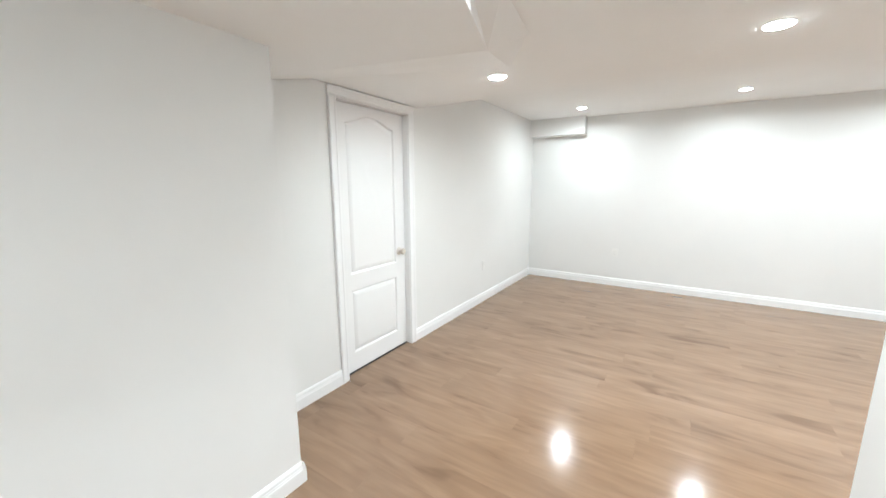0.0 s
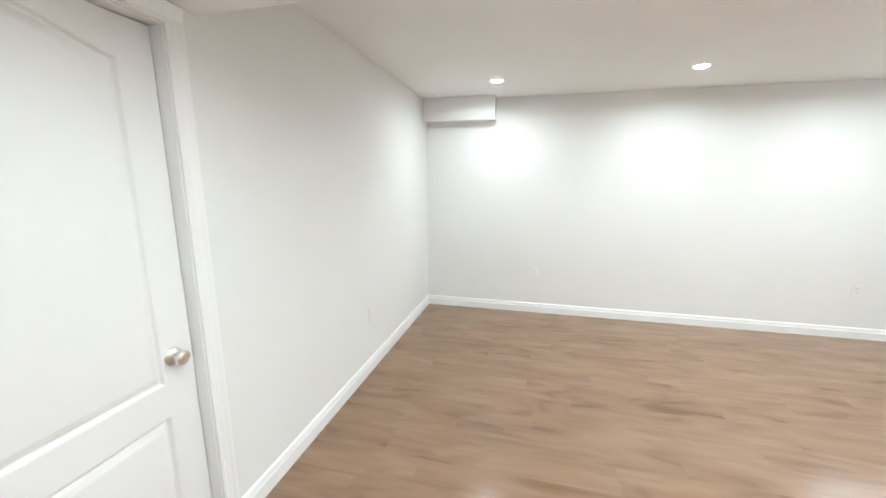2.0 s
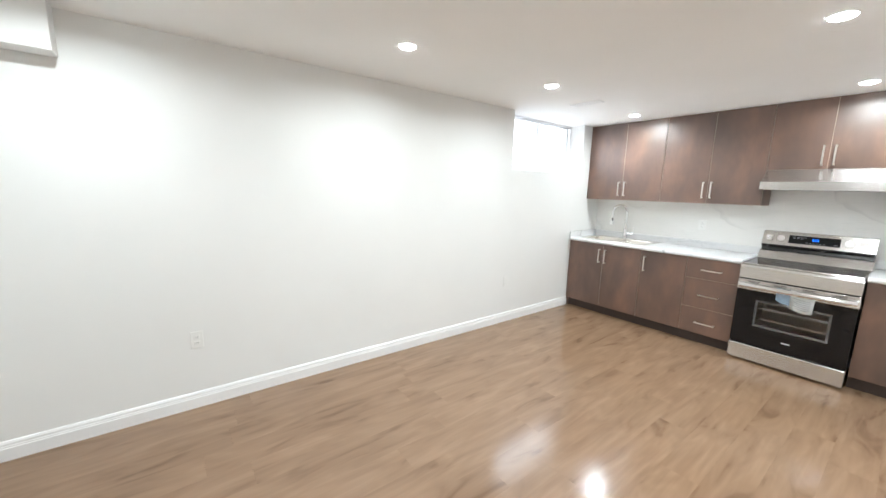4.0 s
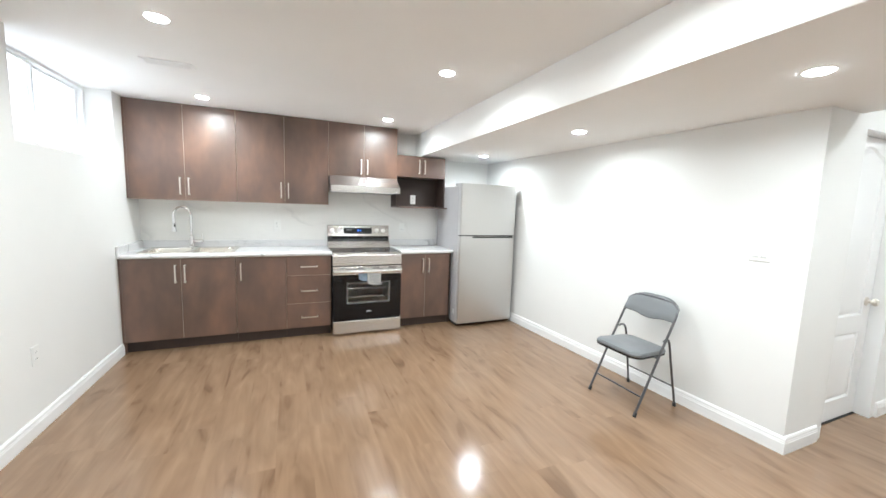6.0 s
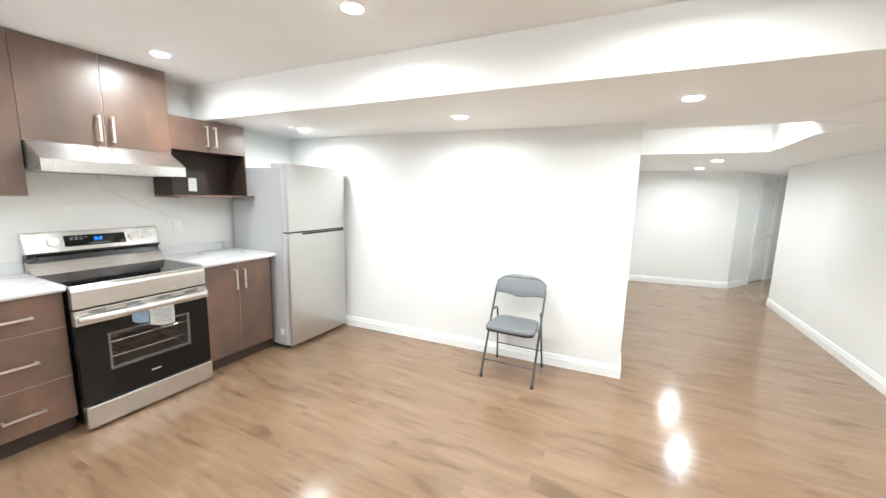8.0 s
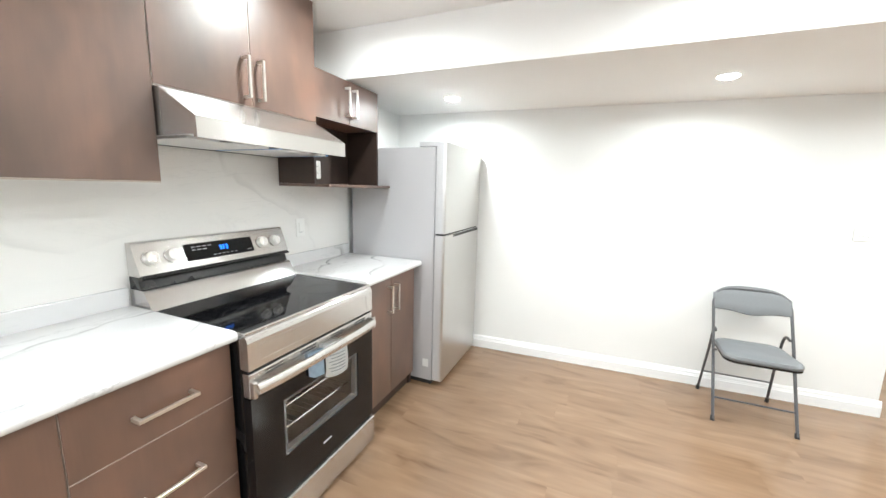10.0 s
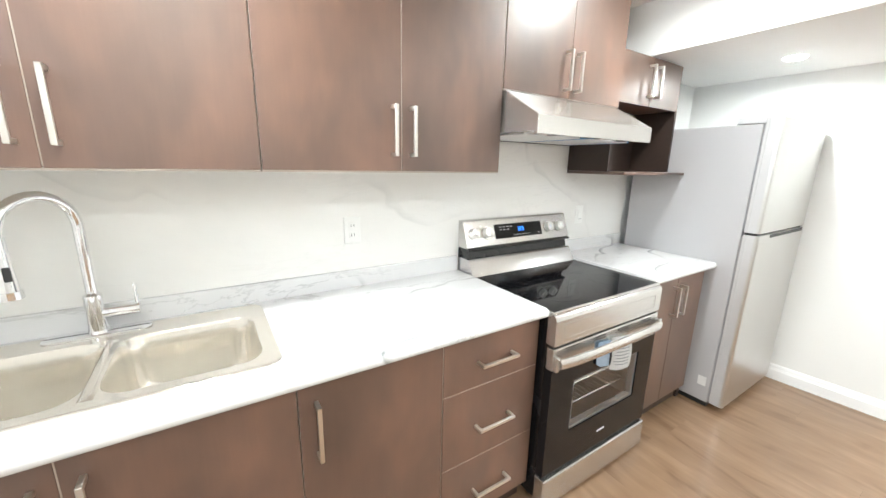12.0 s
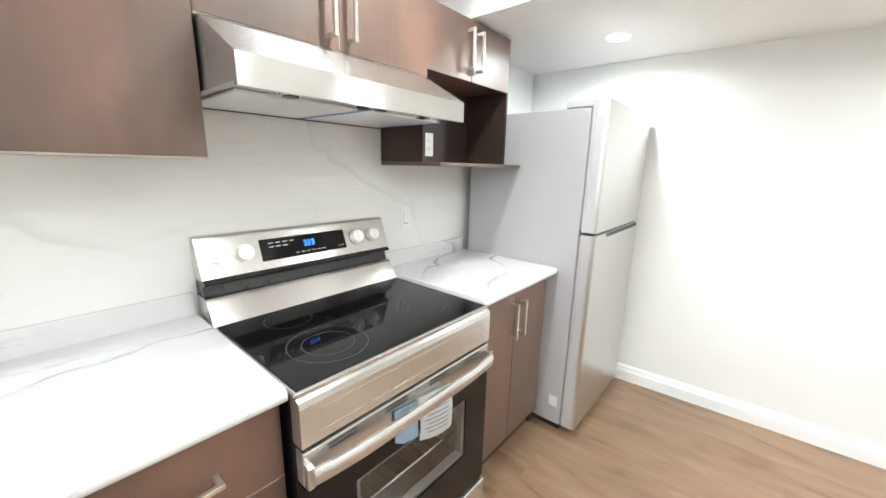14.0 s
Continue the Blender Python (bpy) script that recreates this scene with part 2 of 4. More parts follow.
def cyl_bm(bm, p0, p1, r0, r1=None, seg=16, caps=True):
    """Adds a round bar from p0 to p1."""
    p0, p1 = Vector(p0), Vector(p1)
    d = p1 - p0
    m = Matrix.Translation((p0 + p1) / 2) @ d.to_track_quat("Z", "Y").to_matrix().to_4x4()
    bmesh.ops.create_cone(bm, cap_ends=caps, segments=seg, radius1=r0, radius2=r0 if r1 is None else r1, depth=d.length, matrix=m)
    return bm


def tube_bm(bm, pts, r, seg=10, closed=False):
    """Adds a round tube along a line of points."""
    pts = [Vector(p) for p in pts]
    rings = []
    n = len(pts)
    prev = None
    for i, p in enumerate(pts):
        a = pts[(i - 1) % n] if (closed or i > 0) else p
        b = pts[(i + 1) % n] if (closed or i < n - 1) else p
        d = (b - a).normalized()
        if prev is None:
            ref = Vector((0, 0, 1)) if abs(d.z) < 0.9 else Vector((1, 0, 0))
            u = d.cross(ref).normalized()
        else:
            u = (prev - d * prev.dot(d)).normalized()
        prev = u
        w = d.cross(u)
        rr = r[i] if isinstance(r, (list, tuple)) else r
        rings.append([bm.verts.new(p + (u * math.cos(k * math.tau / seg) + w * math.sin(k * math.tau / seg)) * rr) for k in range(seg)])
    m = n if closed else n - 1
    for i in range(m):
        A, B = rings[i], rings[(i + 1) % n]
        for k in range(seg):
            bm.faces.new((A[k], A[(k + 1) % seg], B[(k + 1) % seg], B[k]))
    if not closed:
        bm.faces.new(rings[0][::-1])
        bm.faces.new(rings[-1])
    return bm


def arc(c, r, a0, a1, n, plane="xz"):
    """Points of an arc about c, in degrees."""
    out = []
    for i in range(n + 1):
        a = radians(a0 + (a1 - a0) * i / n)
        u, v = r * math.cos(a), r * math.sin(a)
        out.append({"xz": (c[0] + u, c[1], c[2] + v), "yz": (c[0], c[1] + u, c[2] + v), "xy": (c[0] + u, c[1] + v, c[2])}[plane])
    return out


def mesh_of(name, bm, material, smooth=False):
    me = bpy.data.meshes.new(name)
    bmesh.ops.recalc_face_normals(bm, faces=bm.faces)
    bm.to_mesh(me)
    bm.free()
    for mm in material if isinstance(material, (list, tuple)) else [material]:
        me.materials.append(mm)
    if smooth:
        me.shade_smooth()
        me.set_sharp_from_angle(angle=radians(35))
    return me


def part(name, bm, material, parent=None, label="", smooth=False):
    ob = new(name, mesh_of(name, bm, material, smooth))
    if parent is not None:
        ob.parent = parent
    if label:
        tagged(ob, label)
    return ob


def thing(name, at, label, category, group="", kind=""):
    ob = new(name)
    ob.empty_display_size = 0.1
    ob.matrix_basis = at if isinstance(at, Matrix) else pose(*at)
    return tagged(ob, label, category, group, kind)


def solid(name, bm, material, label, category, kind="structure", smooth=False):
    return tagged(part(name, bm, material, None, "", smooth), label, category, "", kind)


def B(lo, hi, bevel=0.0, seg=2):
    return box_bm(bmesh.new(), lo, hi, bevel, seg)


# ---- the shell ----
XW, XN, XC = -6.02, -5.50, -3.571        # west wall, near west wall of the corridor, east wall of the corridor
YS, YJ, YB, YE = -4.212, -4.66, -2.97, -8.90   # south wall, jog, beam face, corridor end
YF = -10.6          # far end of the side passage
T = 0.12
WX0, WX1, WZ0 = -1.80, -0.485, 1.735     # window opening in the north wall

bm = B((XW - T, 0, 0), (WX0, 0.30, H))
box_bm(bm, (WX0, 0, 0), (WX1, 0.30, WZ0))
box_bm(bm, (WX1, 0, 0), (T, 0.30, H))
solid("wall_north", bm, M_WALL, "long off-white painted wall with a high basement window", "wall")
solid("wall_east", B((0, YS - T, 0), (T, 0, H)), M_WALL, "off-white painted wall behind the kitchen", "wall")
# south wall of the kitchen end
SKEW = 0.045         # the south wall runs a little out of square
bm = bmesh.new()
prism_bm(bm, [(XC, YS - T), (0, YS - T), (0, YS - SKEW * XC), (XC, YS)], "z", 0, H)
solid("wall_south", bm, M_WALL, "plain off-white painted wall behind the folding chair", "wall")
DW = 0.72            # door leaf width


def wall_with_doors(name, x0, x1, y0, y1, doors, top, label):
    """A wall along y with door openings (centre, width, height)."""
    bm = bmesh.new()
    y = y0
    for c, w, h in sorted(doors):
        box_bm(bm, (x0, y, 0), (x1, c - w / 2, top))
        box_bm(bm, (x0, c - w / 2, h), (x1, c + w / 2, top))
        y = c + w / 2
    box_bm(bm, (x0, y, 0), (x1, y1, top))
    return solid(name, bm, M_WALL, label, "wall")


DOOR_W = (-3.487, 0.764, 2.000)       # west wall
DOOR_C1 = (-5.00, 0.70, 2.00)       # corridor, first
DOOR_C2 = (-7.92, 0.60, 1.93)       # corridor, second
wall_with_doors("wall_west", XW - T, XW, YJ, 0, [DOOR_W], H, "off-white painted wall with a white panel door")
wall_with_doors("wall_corridor_east", XC, XC + T, YE, YS - T, [DOOR_C1, DOOR_C2], H, "off-white corridor wall with two white panel doors")
solid("wall_corridor_west", B((XN - T, -7.72, 0), (XN, YJ, H)), M_WALL, "off-white corridor wall with an outer corner", "wall")
solid("wall_jog", B((XW - T, YJ - T, 0), (XN - T, YJ, H)), M_WALL, "short off-white return wall beside the white door", "wall")
PC = Vector((-5.20, -8.64, 0))                  # corner where the end wall turns back
RD = Vector((-0.55, -0.835, 0)).normalized()    # run of the wall behind the corner
RN = Vector((RD.y, -RD.x, 0))                   # and the way it faces
bm = bmesh.new()
prism_bm(bm, [(XC, -8.42), (XC, -8.90), (PC.x + 0.14, -8.90), (PC.x, PC.y)], "z", 0, H)
solid("wall_end", bm, M_WALL, "off-white wall closing the end of the corridor", "wall")
DOOR_P = (0.80, 0.72, 1.93)      # side passage: start along the wall, width, height
bm = bmesh.new()
for a, b, z in ((0, DOOR_P[0], 0), (DOOR_P[0], DOOR_P[0] + DOOR_P[1], DOOR_P[2]), (DOOR_P[0] + DOOR_P[1], 2.5, 0)):
    p, q = PC + RD * a, PC + RD * b
    prism_bm(bm, [(p.x, p.y), (q.x, q.y), (q.x - RN.x * T, q.y - RN.y * T), (p.x - RN.x * T, p.y - RN.y * T)], "z", z, H)
solid("wall_passage", bm, M_WALL, "off-white wall of the side passage with a white door", "wall")
solid("wall_passage_end", B((-7.2, YF - T, 0), (XC + T, YF, H)), M_WALL, "off-white wall closing the side passage", "wall")
solid("wall_side_room", B((-7.2 - T, YF - T, 0), (-7.2, -7.6, H)), M_WALL, "off-white wall of the side passage", "wall")
solid("wall_side_back", B((-7.2, -7.72, 0), (XN - T, -7.6, H)), M_WALL, "off-white wall of the side passage", "wall")

# ceilings
solid("ceiling", B((-7.4, YF - T, H), (T, 0.3, H + 0.1)), M_CEIL, "flat white painted ceiling with round pot lights", "ceiling")
solid("ceiling_beam", B((XW, -4.56, HS), (0, YB, H), 0.004), M_CEIL, "wide white boxed-in beam along the room", "bulkhead")
solid("ceiling_low", B((-7.2, YF, HB), (XC, -5.65, H), 0.004), M_CEIL, "lowered white ceiling over the corridor", "bulkhead")
# low bulkhead along the west side, with an end that slopes up to the beam
bm = bmesh.new()
low = [(XW, -5.65, HB), (-4.72, -5.65, HB), (-4.66, -4.56, HB), (-4.79, -4.14, HB), (XW, -4.44, HB)]
high = [(XW, -5.65, H), (-4.72, -5.65, H), (-4.66, -4.56, H), (XW, -4.56, H)]
ends = [(-4.918, -3.61, HS), (-4.67, -3.98, HS), (-4.61, -4.40, HS), (-4.66, -4.56, HS)]
vb = [bm.verts.new(p) for p in low]
vt = [bm.verts.new(p) for p in high]
vp = [bm.verts.new(p) for p in ends]
vq = [bm.verts.new((XW, -4.05, HS)), bm.verts.new((XW, -4.56, HS))]
bm.faces.new(vb)
bm.faces.new(vt[::-1])
bm.faces.new((vb[0], vt[0], vt[1], vb[1]))
bm.faces.new((vb[1], vt[1], vt[2], vp[3], vb[2]))
bm.faces.new((vb[2], vp[3], vp[2], vp[1], vb[3]))
bm.faces.new((vb[3], vp[1], vp[0]))
bm.faces.new((vb[3], vp[0], vq[0], vb[4]))
bm.faces.new((vp[0], vp[1], vp[2], vp[3], vq[1], vq[0]))
bm.faces.new((vp[3], vt[2], vt[3], vq[1]))
bm.faces.new((vb[0], vb[4], vq[0], vq[1], vt[3], vt[0]))
bmesh.ops.translate(bm, vec=(0, 0, -0.003), verts=vp[:3] + vq[:1])
solid("ceiling_strip", bm, M_CEIL, "lowered white bulkhead with a sloping end beside the door", "bulkhead")
# small boxed duct in the north-west corner
solid("duct_box", B((XW, -0.14, 2.12), (-5.245, 0, H), 0.004), M_WALL, "small painted duct box in the room corner", "bulkhead")


def skirting(name, p0, p1, nrm):
    """A moulded baseboard from p0 to p1 on a wall that faces nrm."""
    prof = [(0, 0), (0.016, 0), (0.016, 0.070), (0.0135, 0.074), (0.0135, 0.080), (0.011, 0.086), (0.011, 0.096), (0.006, 0.107), (0, 0.110)]
    d = Vector((p1[0] - p0[0], p1[1] - p0[1], 0))
    n = Vector((nrm[0], nrm[1], 0))
    bm = bmesh.new()
    rows = []
    for base in (Vector((*p0, 0)), Vector((*p1, 0))):
        rows.append([bm.verts.new(base + n * a + Vector((0, 0, b))) for a, b in prof])
    k = len(prof)
    for i in range(k):
        bm.faces.new((rows[0][i], rows[0][(i + 1) % k], rows[1][(i + 1) % k], rows[1][i]))
    bm.faces.new(rows[0])
    bm.faces.new(rows[1][::-1])
    return solid(name, bm, M_TRIM, "white moulded baseboard", "baseboard")


CW = 0.066      # casing width
skirting("baseboard", (XW, 0), (-0.60, 0), (0, -1))
skirting("baseboard", (XW, DOOR_W[0] + DOOR_W[1] / 2 + CW), (XW, -0.016), (1, 0))
skirting("baseboard", (XW, YJ), (XW, DOOR_W[0] - DOOR_W[1] / 2 - CW), (1, 0))
skirting("baseboard", (XW + 0.016, YJ), (XN + 0.016, YJ), (0, 1))
skirting("baseboard", (XN, -7.72), (XN, YJ), (1, 0))
skirting("baseboard", (XC - 0.016, YS), (0, YS - SKEW * XC), (0, 1))
c = [YS]
for cc, w, h in (DOOR_C1, DOOR_C2):
    skirting("baseboard", (XC, cc + w / 2 + CW), (XC, c[-1]), (-1, 0))
    c.append(cc - w / 2 - CW)
skirting("baseboard", (PC.x, PC.y), (XC, -8.42), (-0.1346, 0.9909))
pq = PC + RD * (DOOR_P[0] - CW)
skirting("baseboard", (pq.x, pq.y), (PC.x, PC.y), (RN.x, RN.y))


# ---- doors ----
def arch_outline(y0, y1, z0, z1, rise, n=14):
    """Panel outline: straight sides, a top with a shouldered arch (rise 0: square)."""
    pts = [(y0, z0), (y1, z0), (y1, z1)]
    if rise > 0:
        for i in range(1, n):
            u = i / n
            pts.append((y1 + (y0 - y1) * u, z1 + rise * (0.5 - 0.5 * math.cos(math.tau * u)) ** 0.8))
    pts.append((y0, z1))
    return pts


def inset(pts, d):
    """The outline moved inwards by d, point by point."""
    cy = sum(p[0] for p in pts) / len(pts)
    lo, hi = min(p[0] for p in pts), max(p[0] for p in pts)
    zb, zt = min(p[1] for p in pts), max(p[1] for p in pts)
    cz = (zb + zt) / 2
    return [(cy + (p[0] - cy) * (1 - 2 * d / (hi - lo)), cz + (p[1] - cz) * (1 - 2 * d / (zt - zb))) for p in pts]


def panel_relief(bm, pts, x):
    """A moulded panel on a door face at x (the face looks to +x): a groove and a raised field."""
    steps = [(0.0, 0.0), (0.005, -0.002), (0.012, -0.013), (0.018, -0.014), (0.042, 0.000), (0.050, 0.001)]
    loops = []
    for d, h in steps:
        loops.append([bm.verts.new((x + h, p[0], p[1])) for p in inset(pts, d)])
    n = len(pts)
    for a, b in zip(loops, loops[1:]):
        for i in range(n):
            bm.faces.new((a[i], a[(i + 1) % n], b[(i + 1) % n], b[i]))
    bm.faces.new(loops[-1])


def door_leaf(parent, w, h, material):
    """A two-panel moulded door, arched above; local: hinge line along z, face to +x, width along y from 0 to w."""
    st, d, tr = 0.112, 0.035, 0.122
    up = arch_outline(st, w - st, 0.77, h - tr, 0.065)
    lowp = arch_outline(st, w - st, 0.15, 0.65, 0)
    bm = bmesh.new()
    # stiles and rails round the two panels
    box_bm(bm, (-d, 0, 0.008), (0, st, h))
    box_bm(bm, (-d, w - st, 0.008), (0, w, h))
    box_bm(bm, (-d, st, 0.008), (0, w - st, 0.15))
    box_bm(bm, (-d, st, 0.65), (0, w - st, 0.77))
    prism_bm(bm, [(st, h), (st, h - tr)] + [p for p in reversed(up[2:])][1:-1] + [(w - st, h - tr), (w - st, h)], "x", -d, 0)
    leaf = part("door_leaf", bm, material, parent)
    for i, o in enumerate((up, lowp)):
        b2 = bmesh.new()
        panel_relief(b2, o, 0.0)
        part("door_panel", b2, material, leaf, "", True)
    return leaf


def door_knob(parent, x, y, z):
    """A round satin knob on a rose, standing out to +x."""
    bm = bmesh.new()
    prof = [(0.000, 0.000), (0.000, 0.033), (0.005, 0.033), (0.010, 0.026), (0.014, 0.013), (0.026, 0.012), (0.032, 0.020), (0.042, 0.027), (0.053, 0.026), (0.061, 0.018), (0.063, 0.0)]
    rows = [[bm.verts.new((x + a, y + r * math.cos(k * math.tau / 20), z + r * math.sin(k * math.tau / 20))) for k in range(20)] for a, r in prof[1:-1]]
    for A, Bq in zip(rows, rows[1:]):
        for k in range(20):
            bm.faces.new((A[k], A[(k + 1) % 20], Bq[(k + 1) % 20], Bq[k]))
    bm.faces.new(rows[0])
    bm.faces.new(rows[-1])
    return part("door_knob", bm, M_NICKEL, parent, "satin nickel round knob", True)


def casing(parent, w, h, x):
    """Moulded trim round an opening, on a face at x that looks to +x; local y from 0 to w."""
    prof = [(0, 0), (0, 0.012), (0.010, 0.015), (0.018, 0.012), (0.040, 0.016), (0.052, 0.020), (CW - 0.004, 0.020), (CW, 0.016), (CW, 0)]
    for side in (0, 1):
        bm = bmesh.new()
        pts = [((-a if side == 0 else w + a), x + b) for a, b in prof]
        prism_bm(bm, [(b, a) for a, b in pts], "z", 0, h + 0.002)
        part("casing", bm, M_TRIM, parent)
    bm = bmesh.new()
    prism_bm(bm, [(x + b, h + 0.002 + a) for a, b in prof], "y", -CW, w + CW)
    part("casing", bm, M_TRIM, parent)


def jamb(parent, w, h, depth):
    """The lining of the opening and its stop."""
    t = 0.004
    for lo, hi in (((-depth, -0.0, 0), (0, t, h)), ((-depth, w - t, 0), (0, w, h)), ((-depth, t, h - t), (0, w - t, h))):
        part("jamb", B(lo, hi), M_TRIM, parent)


def hung_door(name, m, w, h, recess, knob_far, label, trim=True):
    d = thing(name, m, label, "door", "", "structure")
    jamb(d, w, h, T)
    if trim:
        casing(d, w, h, 0.0)
    leaf = door_leaf(d, w - 0.014, h - 0.008, M_TRIM)
    leaf.matrix_basis = pose(-recess, 0.007, 0)
    door_knob(d, -recess, w - 0.085 if knob_far else 0.085, 0.868)
    # latch plate on the leaf's edge; dark strip drawn as the gap's shade below
    part("gap_shade", B((-T + 0.002, 0.004, 0.0005), (-recess + 0.012, w - 0.004, 0.004)), M_RUBBER, d)
    return d


hung_door("door_1", pose(XW, DOOR_W[0] - DOOR_W[1] / 2, 0), DOOR_W[1], DOOR_W[2], 0.05, True, "closed white two-panel arched interior door with nickel knob")
hung_door("door_2", pose(XC, DOOR_C1[0] + DOOR_C1[1] / 2, 0, 0, 0, 180), DOOR_C1[1], DOOR_C1[2], 0.085, True, "closed white arched panel door set deep in the corridor wall", False)
hung_door("door_3", pose(XC, DOOR_C2[0] + DOOR_C2[1] / 2, 0, 0, 0, 180), DOOR_C2[1], DOOR_C2[2], 0.012, False, "closed white panel door further along the corridor")

pd = PC + RD * DOOR_P[0]
hung_door("door_4", pose(pd.x, pd.y, 0, 0, 0, math.degrees(math.atan2(RN.y, RN.x))), DOOR_P[1], DOOR_P[2], 0.03, True, "closed white panel door in the side passage")

# ---- window ----
win = thing("window_1", pose(WX0, 0, WZ0), "high white vinyl basement slider window full of daylight", "window", "", "structure")
ww, wh = WX1 - WX0, H - WZ0
part("window_sill", B((0.003, 0.003, -0.0), (ww - 0.003, 0.20, 0.012), 0.003), M_TRIM, win)
for lo, hi in (((0, 0.19, 0.012), (ww, 0.26, 0.045)), ((0, 0.19, wh - 0.022), (ww, 0.26, wh)), ((0, 0.19, 0.045), (0.022, 0.26, wh - 0.022)), ((ww - 0.022, 0.19, 0.045), (ww, 0.26, wh - 0.022))):
    part("window_frame", B(lo, hi, 0.004), M_FRAME, win)
for k, (a, b, y) in enumerate(((0.022, ww / 2 + 0.01, 0.205), (ww / 2 - 0.01, ww - 0.022, 0.232))):
    sash = part("sash", B((a, y, 0.045), (a + 0.016, y + 0.02, wh - 0.022), 0.002), M_FRAME, win)
    for lo, hi in (((b - 0.016, y, 0.045), (b, y + 0.02, wh - 0.022)), ((a + 0.016, y, 0.045), (b - 0.016, y + 0.02, 0.066)), ((a + 0.016, y, wh - 0.038), (b - 0.016, y + 0.02, wh - 0.022))):
        part("sash_rail", B(lo, hi, 0.002), M_FRAME, sash)
    g = part("pane", B((a + 0.016, y + 0.008, 0.066), (b - 0.016, y + 0.012, wh - 0.038)), M_GLASS, win)
    g.visible_shadow = False
# daylight: pale backdrop of the window well outside, and the sky's light in the opening
bm = B((WX0 - 1.2, 1.0, WZ0 - 1.0), (WX1 + 5.5, 1.02, H + 2.0))
solid("backdrop", bm, glow("daylight", (0.95, 0.98, 1.0), 2.4), "bright daylit window well outside", "backdrop")
day = bpy.data.lights.new("window_daylight", "AREA")
day.shape, day.size, day.size_y, day.energy = "RECTANGLE", ww - 0.1, wh - 0.12, WINDOW_WATTS
day.color = (0.84, 0.93, 1.0)
day_ob = new("window_daylight", day)
day_ob.matrix_basis = look(((WX0 + WX1) / 2, 0.18, (WZ0 + H) / 2), ((WX0 + WX1) / 2, -1, (WZ0 + H) / 2 - 0.95))
day.spread = radians(140)


# ---- kitchen cabinets ----
GAP = 0.003


def bar_handle(parent, p, length, along, out=0.034):
    """A square satin bar on two posts. p: its middle on the face (face looks to -x)."""
    h, b = length / 2, 0.006
    bm = bmesh.new()
    x, y, z = p
    if along == "z":
        box_bm(bm, (x - out - 0.007, y - b, z - h), (x - out + 0.004, y + b, z + h), 0.0012, 1)
        for s in (-1, 1):
            box_bm(bm, (x - out + 0.003, y - b, z + s * h - b * (s + 1)), (x, y + b, z + s * h - b * (s - 1)), 0.0008, 1)
    else:
        box_bm(bm, (x - out - 0.007, y - h, z - b), (x - out + 0.004, y + h, z + b), 0.0012, 1)
        for s in (-1, 1):
            box_bm(bm, (x - out + 0.003, y + s * h - b * (s + 1), z - b), (x, y + s * h - b * (s - 1), z + b), 0.0008, 1)
    return part("handle", bm, M_NICKEL, parent, "satin nickel bar handle")


def front(parent, name, x, y0, y1, z0, z1, handle=None):
    """A flat door or drawer front 18 mm thick, its face at x."""
    f = part(name, B((x, y0 + GAP / 2, z0 + GAP / 2), (x + 0.018, y1 - GAP / 2, z1 - GAP / 2), 0.0012, 1), M_WOOD, parent)
    if handle:
        bar_handle(f, (x, handle[0], handle[1]), handle[2], handle[3])
    return f


def carcass(parent, x, y0, y1, z0, z1, back=-0.016, hollow=False):
    if hollow:
        bm = B((x + 0.021, y0, z0), (back, y0 + 0.016, z1))
        box_bm(bm, (x + 0.021, y1 - 0.016, z0), (back, y1, z1))
        box_bm(bm, (x + 0.021, y0 + 0.016, z0), (back, y1 - 0.016, z0 + 0.016))
        box_bm(bm, (back - 0.008, y0 + 0.016, z0 + 0.016), (back, y1 - 0.016, z1))
        part("body", bm, M_WOOD, parent)
    else:
        part("body", B((x + 0.021, y0, z0), (back, y1, z1)), M_WOOD, parent)
    part("face_frame", B((x + 0.0025, y0 + 0.001, z0 + 0.001), (x + 0.021, y1 - 0.001, z1 - 0.001)), M_MELAMINE, parent, "pale edge behind the doors")


XF = -0.600        # base fronts
XU = -0.305        # upper fronts
ZB0, ZB1 = 0.105, 0.882


def base_unit(y0, y1, label, fronts):
    c = thing("base_cabinet", (0, (y0 + y1) / 2, 0), label, "cabinet", "kitchen base cabinets")
    o = -(y0 + y1) / 2
    carcass(c, XF, y0 + o, y1 + o, ZB0, 0.886, hollow="sink" in label)
    # the toe kick's darker brown stands in for the shade under the fronts
    part("toe_kick", B((XF + 0.05, y0 + o, 0), (XF + 0.066, y1 + o, ZB0)), M_WOOD_SHADE, c, "recessed toe kick with its shade put into the colour")
    for name, a, b, z0, z1, hd in fronts:
        front(c, name, XF, a + o, b + o, z0, z1, (hd[0] + o, *hd[1:]) if hd else None)
    return c


base_unit(-0.925, -0.02, "dark brown sink base cabinet with two flat doors", [
    ("door", -0.925, -0.47, ZB0, ZB1, (-0.508, 0.738, 0.17, "z")), ("door", -0.47, -0.02, ZB0, ZB1, (-0.432, 0.738, 0.17, "z"))])
base_unit(-1.385, -0.926, "dark brown base cabinet with one flat door", [("door", -1.385, -0.926, ZB0, ZB1, (-0.972, 0.738, 0.17, "z"))])
base_unit(-1.835, -1.386, "dark brown base cabinet with three drawers", [
    ("drawer_front", -1.835, -1.386, 0.675, ZB1, (-1.612, 0.772, 0.17, "y")),
    ("drawer_front", -1.835, -1.386, 0.372, 0.675, (-1.612, 0.512, 0.17, "y")),
    ("drawer_front", -1.835, -1.386, ZB0, 0.372, (-1.612, 0.225, 0.17, "y"))])
